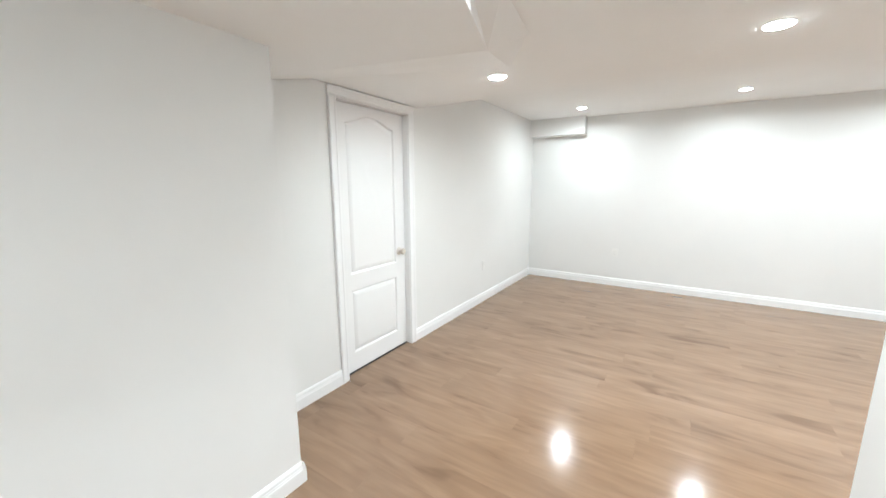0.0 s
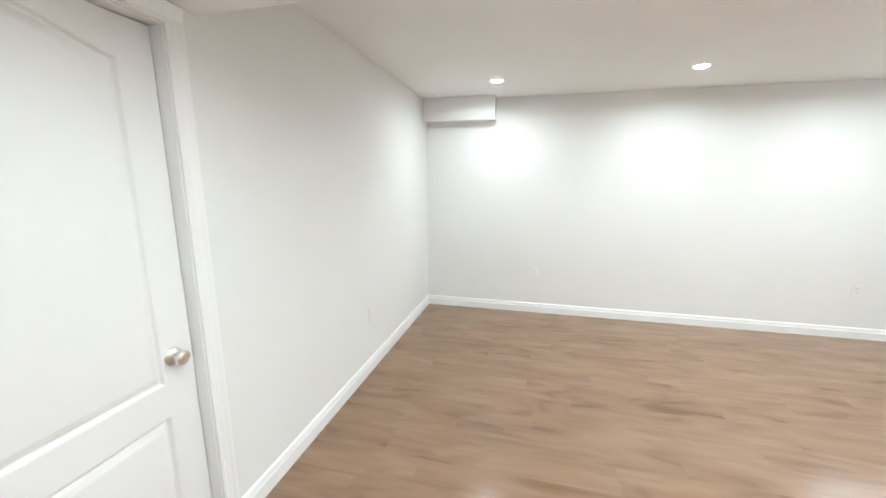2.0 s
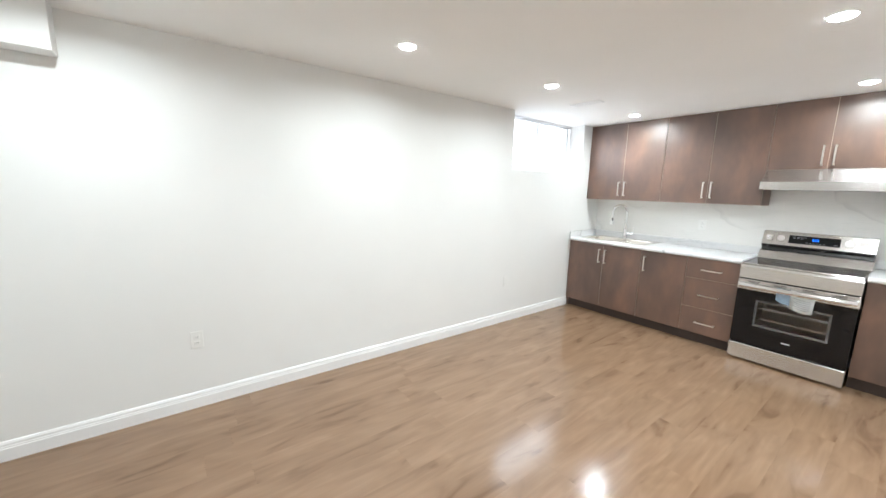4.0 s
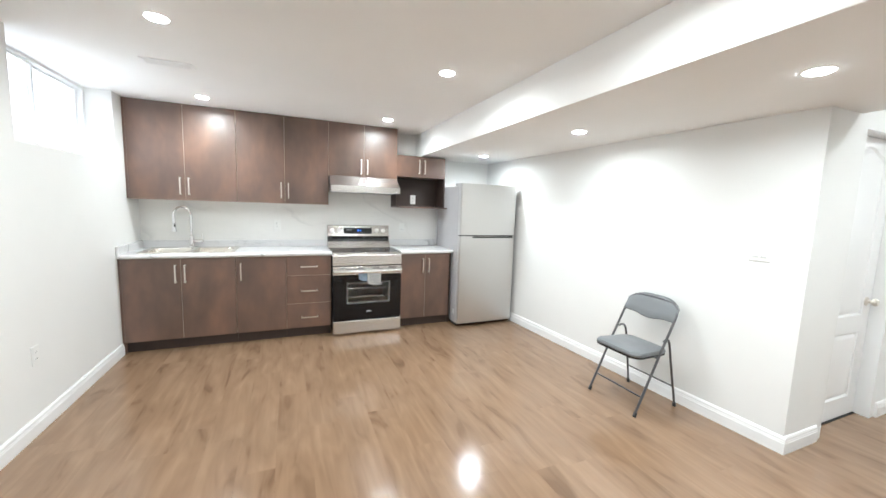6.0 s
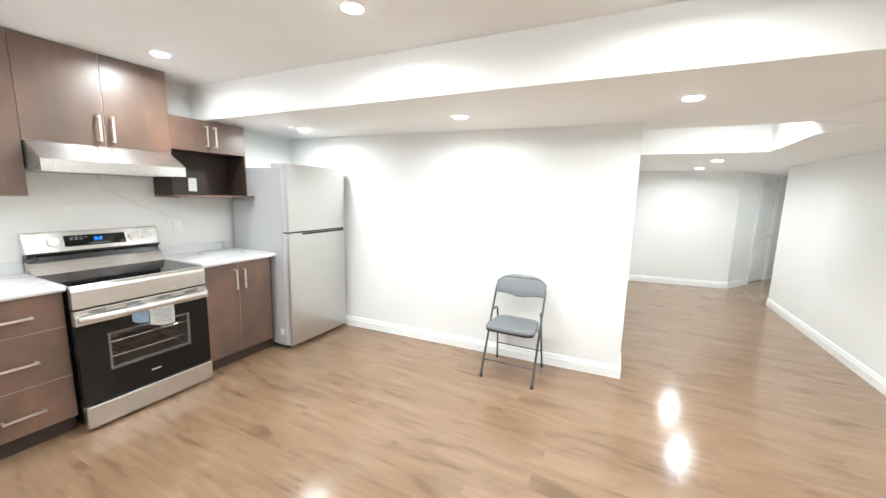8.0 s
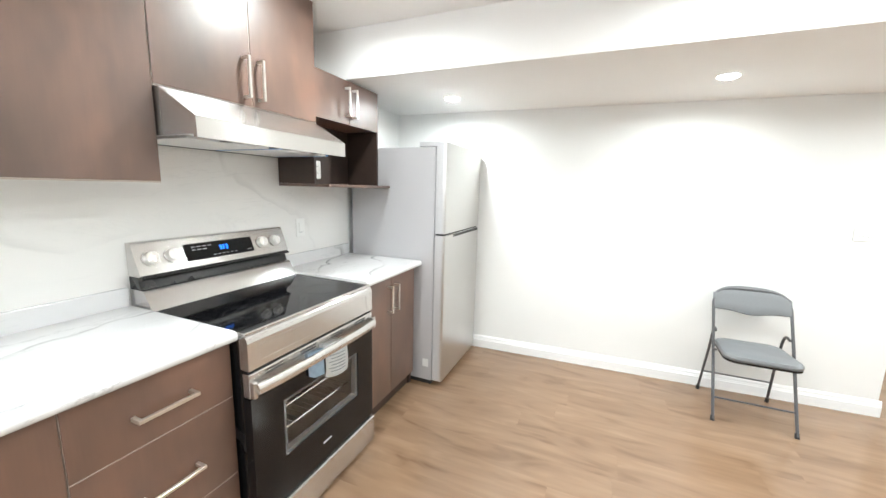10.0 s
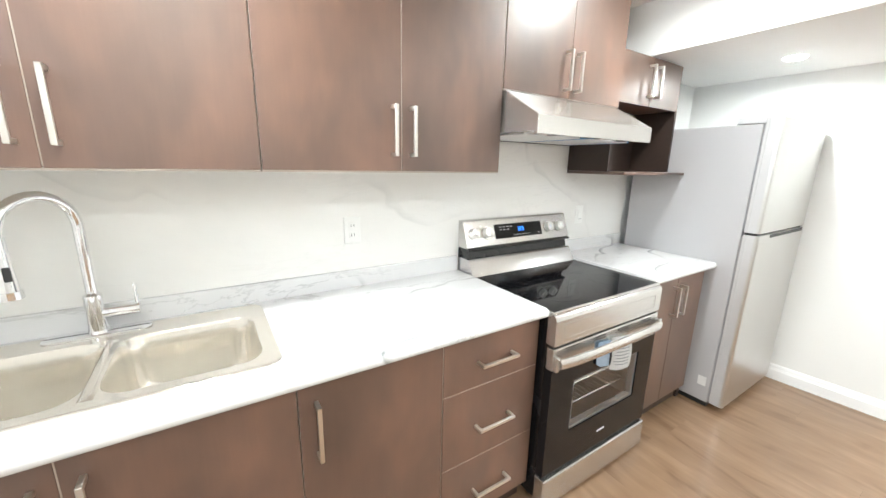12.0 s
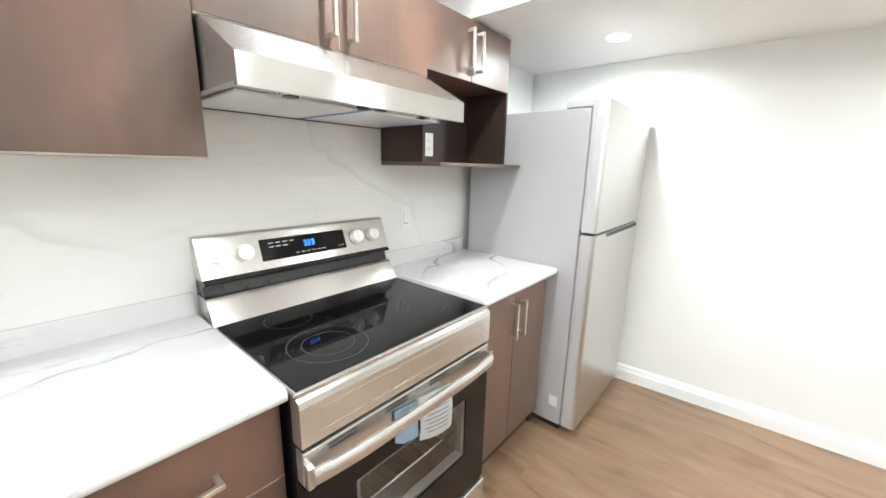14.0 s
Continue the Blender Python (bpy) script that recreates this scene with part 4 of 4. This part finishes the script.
for i, wd in enumerate((0.010, 0.008, 0.012)):
    bm = bmesh.new()
    x0 = -0.022 + i * 0.015
    for lo, hi in (((x0, 0.062, 0.003), (x0 + wd, 0.065, 0.0036)), ((x0, 0.071, 0.003), (x0 + wd, 0.074, 0.0036)), ((x0, 0.080, 0.003), (x0 + wd, 0.083, 0.0036)), ((x0 + wd - 0.002, 0.062, 0.003), (x0 + wd, 0.083, 0.0036))):
        box_bm(bm, lo, hi)
    dg = part("digit", bm, M_BLUE, disp, "glowing blue digit")
for r, y in ((0, 0.088), (1, 0.074)):
    for i in range(4 - r):
        part("print_mark", B((-0.155 + i * 0.026, y, 0.003), (-0.138 + i * 0.026, y + 0.003, 0.0034)), M_ICON, disp)
for i in range(6):
    part("print_mark", B((-0.060 + i * 0.022, 0.040, 0.003), (-0.048 + i * 0.022, 0.043, 0.0034)), M_ICON, disp)
for i in range(2):
    part("print_mark", B((0.125 + i * 0.014, 0.040, 0.003), (0.131 + i * 0.014, 0.044, 0.0034)), M_ICON, disp)
for x in (-0.325, -0.240, 0.215, 0.300):
    bm = bmesh.new()
    cyl_bm(bm, (x, 0.067, 0.0), (x, 0.067, 0.005), 0.033, 0.032, 28)
    k = on_slope("knob", bm, M_STEEL, cp, "silver control knob", True)
    bm = bmesh.new()
    cyl_bm(bm, (x, 0.067, 0.005), (x, 0.067, 0.026), 0.0285, 0.0255, 28)
    box_bm(bm, (x - 0.006, 0.067 - 0.023, 0.024), (x + 0.006, 0.067 + 0.023, 0.033), 0.003, 2)
    part("grip", bm, M_KNOB, k, "", True)

# papers tucked behind the oven handle
pap = thing("paper_tag", (-0.679, -2.288, 0.70), "white printed instruction sheet tucked behind the oven handle", "paper")
bm = bmesh.new()
nu, nv = 10, 10


def sheet_at(u, v):
    """The curled sheet; u runs north, v down."""
    top = 0.022 + 0.020 * (u - 0.5)
    bottom = -0.132 + 0.022 * (u - 0.5) - 0.016 * math.sin(u * math.pi)
    return (-0.004 - 0.010 * math.sin(v * 2.6) - 0.006 * math.cos(u * 4.2) * v, -0.078 + 0.155 * u + 0.010 * v * (0.5 - u), top + (bottom - top) * v)


grid = [[bm.verts.new(sheet_at(u / nu, v / nv)) for u in range(nu + 1)] for v in range(nv + 1)]
for v in range(nv):
    for u in range(nu):
        bm.faces.new((grid[v][u], grid[v][u + 1], grid[v + 1][u + 1], grid[v + 1][u]))
bmesh.ops.solidify(bm, geom=bm.faces[:], thickness=0.0008)
sheet = part("sheet", bm, M_PAPER, pap, "", True)
for i in range(6):
    v0 = 0.34 + i * 0.095
    bm = bmesh.new()
    strip = [[bm.verts.new(Vector(sheet_at(0.14 + (0.72 - 0.10 * (i % 2)) * k / 8, vv)) - Vector((0.0012, 0, 0))) for k in range(9)] for vv in (v0, v0 + 0.022)]
    for k in range(8):
        bm.faces.new((strip[0][k], strip[0][k + 1], strip[1][k + 1], strip[1][k]))
    part("print_line", bm, M_INK_SHADE, sheet)
lf = thing("leaflet", (-0.678, -2.166, 0.70), "blue printed leaflet in a clear sleeve behind the oven handle", "paper")
bm = bmesh.new()
prism_bm(bm, [(-0.046, 0.02), (0.046, 0.03), (0.044, -0.072), (0.012, -0.094), (-0.050, -0.104)], "x", -0.003, 0.0)
part("sheet", bm, M_BLUE_PAPER, lf)

# ---- fridge ----
M_GASKET = speckled("gasket_grey", (0.36, 0.36, 0.37), 0.6)
fr = thing("fridge", (0, -3.653, 0), "tall stainless steel two-door fridge with grey sides", "fridge")
w = 0.377
part("body", B((-0.725, -w + 0.004, 0.035), (-0.05, w - 0.004, 1.698), 0.006), M_FRIDGE_SIDE, fr, "grey painted fridge sides")
part("plinth", B((-0.715, -w + 0.02, 0.0), (-0.08, w - 0.02, 0.036)), M_BLACK_MATT, fr)
for name, z0, z1 in (("fridge_door", 0.045, 1.108), ("freezer_door", 1.122, 1.728)):
    bm = bmesh.new()
    prism_bm(bm, [(-0.735, -w), (-0.735, w), (-0.787, w), (-0.799, w - 0.003), (-0.805, w - 0.012), (-0.806, 0), (-0.805, -w + 0.012), (-0.799, -w + 0.003), (-0.787, -w)], "z", z0, z1)
    for f in bm.faces:
        f.normal_update()
        if max(abs(v.co.x + 0.76) for v in f.verts) < 0.03 or abs(f.normal.z) > 0.9:
            f.material_index = 1
    d = part(name, bm, [M_FRIDGE, M_FRIDGE_EDGE], fr, "brushed stainless door")
    part("gasket", B((-0.735, -w + 0.012, z0 + 0.01), (-0.7255, w - 0.012, z1 - 0.01)), M_GASKET, d)
    part("edge_strip", B((-0.748, w, z0 + 0.002), (-0.737, w + 0.0025, z1 - 0.002)), M_FRIDGE_EDGE, d, "pale metal edge strip")
part("gap", B((-0.79, -w + 0.01, 1.108), (-0.735, w - 0.01, 1.122)), M_BLACK_MATT, fr)
# pocket grip under the freezer door
part("pocket_grip", B((-0.8065, -w + 0.03, 1.086), (-0.790, w - 0.16, 1.1075), 0.002, 1), M_BLACK_MATT, fr, "dark recessed grip")
# unseen dark sheet, added so the fridge top bounces less light upwards
part("bounce_shield", B((-0.700, -w + 0.03, 1.6975), (-0.08, w - 0.03, 1.7000)), M_BLACK_MATT, fr, "unseen dark sheet added to cut light bounced off the top")
part("hinge_cover", B((-0.733, w - 0.13, 1.701), (-0.60, w - 0.008, 1.734), 0.006), M_FRIDGE_EDGE, fr, "pale hinge cover")
part("sticker", B((-0.700, w - 0.0040, 0.138), (-0.654, w - 0.0025, 0.198)), M_PAPER, fr, "white rating sticker")

# ---- folding chair ----
ch = thing("folding_chair", (-2.752, -3.88, 0), "grey padded metal folding chair against the wall", "chair")
hx = 0.212
for s in (-1, 1):
    bm = bmesh.new()
    tube_bm(bm, [(s * hx, 0.205, 0.012), (s * hx, 0.02, 0.40), (s * hx, -0.13, 0.70), (s * (hx - 0.012), -0.155, 0.755), (s * (hx - 0.05), -0.168, 0.787), (s * (hx - 0.10), -0.172, 0.797), (0, -0.174, 0.800)], 0.0090, 10)
    part("front_leg", bm, M_TUBE, ch, "", True)
    bm = bmesh.new()
    tube_bm(bm, [(s * (hx - 0.006), -0.222, 0.012), (s * (hx - 0.020), -0.150, 0.36), (s * (hx - 0.020), -0.127, 0.46), (s * (hx - 0.020), -0.117, 0.495), (s * (hx - 0.019), -0.104, 0.519), (s * (hx - 0.018), -0.085, 0.531), (s * (hx - 0.017), -0.064, 0.530), (s * (hx - 0.014), -0.044, 0.522)], 0.0082, 10)
    part("rear_leg", bm, M_TUBE, ch, "", True)
    for x, y in ((s * hx, 0.205), (s * (hx - 0.006), -0.223)):
        bm = bmesh.new()
        cyl_bm(bm, (x, y, 0), (x, y - (0.012 if y > 0 else -0.004), 0.03), 0.0125, 0.0115, 12)
        part("rubber_foot", bm, M_RUBBER, ch, "", True)
for y, z, x in ((0.146, 0.135, hx), (-0.190, 0.16, hx - 0.02)):
    part("crossbar", tube_bm(bmesh.new(), [(-x, y, z), (x, y, z)], 0.006, 8), M_TUBE, ch, "", True)
bm = bmesh.new()
loops = []
for d, z in ((0.012, 0.420), (0.002, 0.424), (0.0, 0.432), (0.0, 0.440), (0.008, 0.452), (0.03, 0.459), (0.08, 0.463)):
    loops.append([(p[0] * (0.90 + 0.10 * min(1.0, (p[1] + 0.17) / 0.32)) * 0.97, p[1], z + 0.02 * (p[1] - 0.05)) for p in rounded_rect(-0.205 + d, 0.205 - d, -0.145 + d, 0.225 - d, 0.07)])
loop_bridge(bm, loops)
bm.faces.new([v for v in bm.verts][:28][::-1])
part("seat", bm, M_VINYL, ch, "grey padded vinyl seat", True)
bm = bmesh.new()
loop_bridge(bm, [[(p[0] * (0.90 + 0.10 * min(1.0, (p[1] + 0.17) / 0.32)) * 0.965, p[1], z + 0.02 * (p[1] - 0.05)) for p in rounded_rect(-0.205 + d, 0.205 - d, -0.145 + d, 0.225 - d, 0.07)] for d, z in ((0.010, 0.409), (0.001, 0.411), (0.001, 0.421), (0.012, 0.422))])
part("seat_pan", bm, M_BLACK, ch, "black metal seat pan", True)
for s in (-1, 1):
    bm = bmesh.new()
    cyl_bm(bm, (s * (hx - 0.014), 0.036, 0.418), (s * (hx + 0.012), 0.036, 0.418), 0.008, 0.008, 12)
    part("pivot", bm, M_TUBE, ch, "", True)
bm = bmesh.new()
tube_bm(bm, [(a * 0.206, -0.128 - (0.652 + 0.016 * abs(a) ** 4 - 0.008 * math.cos(a * 5) - 0.70) * 0.46 - 0.012 * (1 - a * a), 0.651 + 0.016 * abs(a) ** 4 - 0.008 * math.cos(a * 5)) for a in [k / 10 - 1 for k in range(21)]], 0.0045, 6)
part("piping", bm, M_BLACK, ch, "black piping along the backrest's lower edge", True)
bm = bmesh.new()
nu, nv = 16, 6
for side_ in (1, -1):
    g = []
    for v in range(nv + 1):
        row = []
        for u in range(nu + 1):
            a = u / nu * 2 - 1
            t = v / nv
            zt = 0.818 - 0.060 * abs(a) ** 3.4
            zb = 0.652 + 0.016 * abs(a) ** 4 - 0.008 * math.cos(a * 5)
            z = zb + (zt - zb) * t
            lean = -0.128 - (z - 0.70) * 0.46
            edge = min(1.0, 6 * min(t, 1 - t) + 0.15, 5 * (1 - abs(a)) + 0.15)
            row.append(bm.verts.new((a * 0.214, lean - 0.012 * (1 - a * a) + side_ * 0.016 * math.sqrt(edge), z)))
        g.append(row)
    for v in range(nv):
        for u in range(nu):
            bm.faces.new((g[v][u], g[v][u + 1], g[v + 1][u + 1], g[v + 1][u]))
bmesh.ops.remove_doubles(bm, verts=bm.verts[:], dist=0.0001)
eds = [e for e in bm.edges if len(e.link_faces) == 1]
bmesh.ops.bridge_loops(bm, edges=eds)
part("backrest", bm, M_VINYL, ch, "grey padded vinyl backrest", True)


# ---- switches and outlets ----
def plate(name, m, w, h, label, kind):
    """A wall plate; local: on the xz plane, facing +y."""
    p = thing(name, m, label, "outlet" if "outlet" in name else "switch")
    part("plate", B((-w / 2, 0, -h / 2), (w / 2, 0.006, h / 2), 0.003), M_WHITE_PLASTIC, p)
    if kind == "outlet":
        for z in (-0.02, 0.02):
            s = part("socket", B((-0.016, 0.006, z - 0.013), (0.016, 0.0085, z + 0.013), 0.002, 1), M_WHITE_PLASTIC, p)
            for x in (-0.006, 0.006):
                part("slot", B((x - 0.001, 0.0085, z - 0.005), (x + 0.001, 0.0090, z + 0.005)), M_BLACK_MATT, s)
    elif kind == "blank":
        pass
    else:
        for x in ((-0.023, 0.023) if w > 0.1 else (0.0,)):
            part("rocker", B((x - 0.017, 0.006, -0.033), (x + 0.017, 0.011, 0.033), 0.003), M_WHITE_PLASTIC, p)
            # grey strip painted on as the shadow at the rocker's lower edge
            part("shadow_line", B((x - 0.015, 0.011, -0.0295), (x + 0.015, 0.0115, -0.0265)), M_INK_SHADE, p)
    return p


plate("light_switch", pose(-3.33, YS + SKEW * (-3.33 - XC) + 0.0005, 1.222, 0, 0, 2.58), 0.116, 0.115, "white double rocker light switch on the wall", "switch")
plate("outlet", pose(-4.765, 0, 0.475, 0, 0, 180), 0.072, 0.115, "white double wall outlet above the baseboard", "outlet")
plate("outlet", pose(-1.81, 0, 0.475, 0, 0, 180), 0.072, 0.115, "white double wall outlet near the window", "outlet")
plate("outlet", pose(XW, -1.64, 0.46, 0, 0, -90), 0.072, 0.115, "white wall outlet beside the panel door", "outlet")
plate("outlet", pose(-0.010, -1.29, 1.175, 0, 0, 90), 0.072, 0.115, "white wall outlet on the marble splashback", "outlet")
plate("light_switch", pose(-0.010, -2.79, 1.16, 0, 0, 90), 0.072, 0.115, "white single switch on the splashback", "switch")
plate("outlet", pose(-0.031, -2.93, 1.527, 0, 0, 90), 0.072, 0.115, "white outlet inside the open niche", "outlet")


# ---- pot lights and ceiling vent ----
def pot_light(x, y, z, watts=LAMP_WATTS):
    p = thing("pot_light", (x, y, z), "round recessed white LED pot light", "ceiling light", "pot lights")
    bm = bmesh.new()
    a = [[(r * math.cos(k * math.tau / 32), r * math.sin(k * math.tau / 32), h) for k in range(32)] for r, h in ((0.058, 0.0), (0.0572, -0.002), (0.055, -0.0032), (0.0525, -0.003), (0.0522, -0.001))]
    loop_bridge(bm, a, False)
    part("trim_ring", bm, M_TRIM, p, "", True)
    bm = bmesh.new()
    dome = [(0.052, -0.002), (0.0505, -0.005), (0.042, -0.009), (0.028, -0.0115), (0.010, -0.0125)]
    loop_bridge(bm, [[(r * math.cos(k * math.tau / 18), r * math.sin(k * math.tau / 18), h) for k in range(18)] for r, h in dome])
    part("diffuser", bm, M_LAMP, p, "glowing white domed diffuser", True)
    l = bpy.data.lights.new("pot_lamp", "AREA")
    l.shape, l.size, l.energy, l.color, l.spread = "DISK", 0.09, watts, (0.94, 1.0, 0.98), radians(168)
    new("pot_lamp", l).location = (x, y, z - 0.0165)


for x, y in ((-5.18, -0.68), (-3.61, -0.75), (-2.27, -0.81), (-0.66, -0.71), (-2.255, -2.44), (-0.68, -2.42), (-3.70, -2.44)):
    pot_light(x, y, H)
for x, y in ((-0.70, -3.60), (-2.335, -3.56), (-3.79, -3.52), (-5.055, -3.46)):
    pot_light(x, y, HS)
for y in (-6.5, -7.72):
    pot_light(-4.46, y, HB)
pot_light(-6.35, -8.2, HB)
pot_light(-4.46, -4.86, H)

vent = thing("ceiling_vent", (-1.53, -0.67, H), "white slotted ceiling air vent", "vent")
part("backing", B((-0.045, -0.13, -0.004), (0.045, 0.13, -0.001)), M_ICON, vent)
for lo, hi in (((-0.055, -0.15, -0.008), (-0.045, 0.15, 0)), ((0.045, -0.15, -0.008), (0.055, 0.15, 0)), ((-0.045, -0.15, -0.008), (0.045, -0.13, 0)), ((-0.045, 0.13, -0.008), (0.045, 0.15, 0))):
    part("frame", B(lo, hi, 0.001, 1), M_TRIM, vent)
for i in range(6):
    x = -0.036 + i * 0.0145
    sl = part("slat", B((-0.005, -0.13, -0.001), (0.005, 0.13, 0.001)), M_TRIM, vent)
    sl.matrix_basis = pose(x, 0, -0.006, 0, 35, 0)

# ---- floor boards ----
floor = solid("floor", B((-7.32, YF - T, -0.15), (T, 0.30, -0.012)), speckled("underlay", (0.12, 0.09, 0.07), 0.8), "brown wood-look laminate floor with a soft sheen", "floor")
PW, PL = 0.191, 1.24
boards = {}


def board_mesh(length):
    key = round(length, 3)
    if key not in boards:
        g = 0.00008
        bm = bmesh.new()
        lo = [(g, g), (length - g, g), (length - g, PW - g), (g, PW - g)]
        loop_bridge(bm, [[(*p, -0.011) for p in lo], [(*p, 0.0) for p in lo]])
        boards[key] = mesh_of("board", bm, M_FLOOR)
    return boards[key]


rng = random.Random(5)
row, y = 0, -PW
X0, X1 = -6.10, 0.0
while y > YF - PW:
    x = X0 - (rng.random() * 0.8 + 0.2) * PL
    while x < X1:
        a, b = max(x, X0 if y > -7.6 else -7.25), min(x + PL, X1)
        if b - a > 0.03 and not (y < YS - 0.2 and a > XC + 0.12):
            ob = new("board", board_mesh(b - a))
            ob.location = (a, y, 0)
            ob.parent = floor
        x += PL
    row += 1
    y -= PW
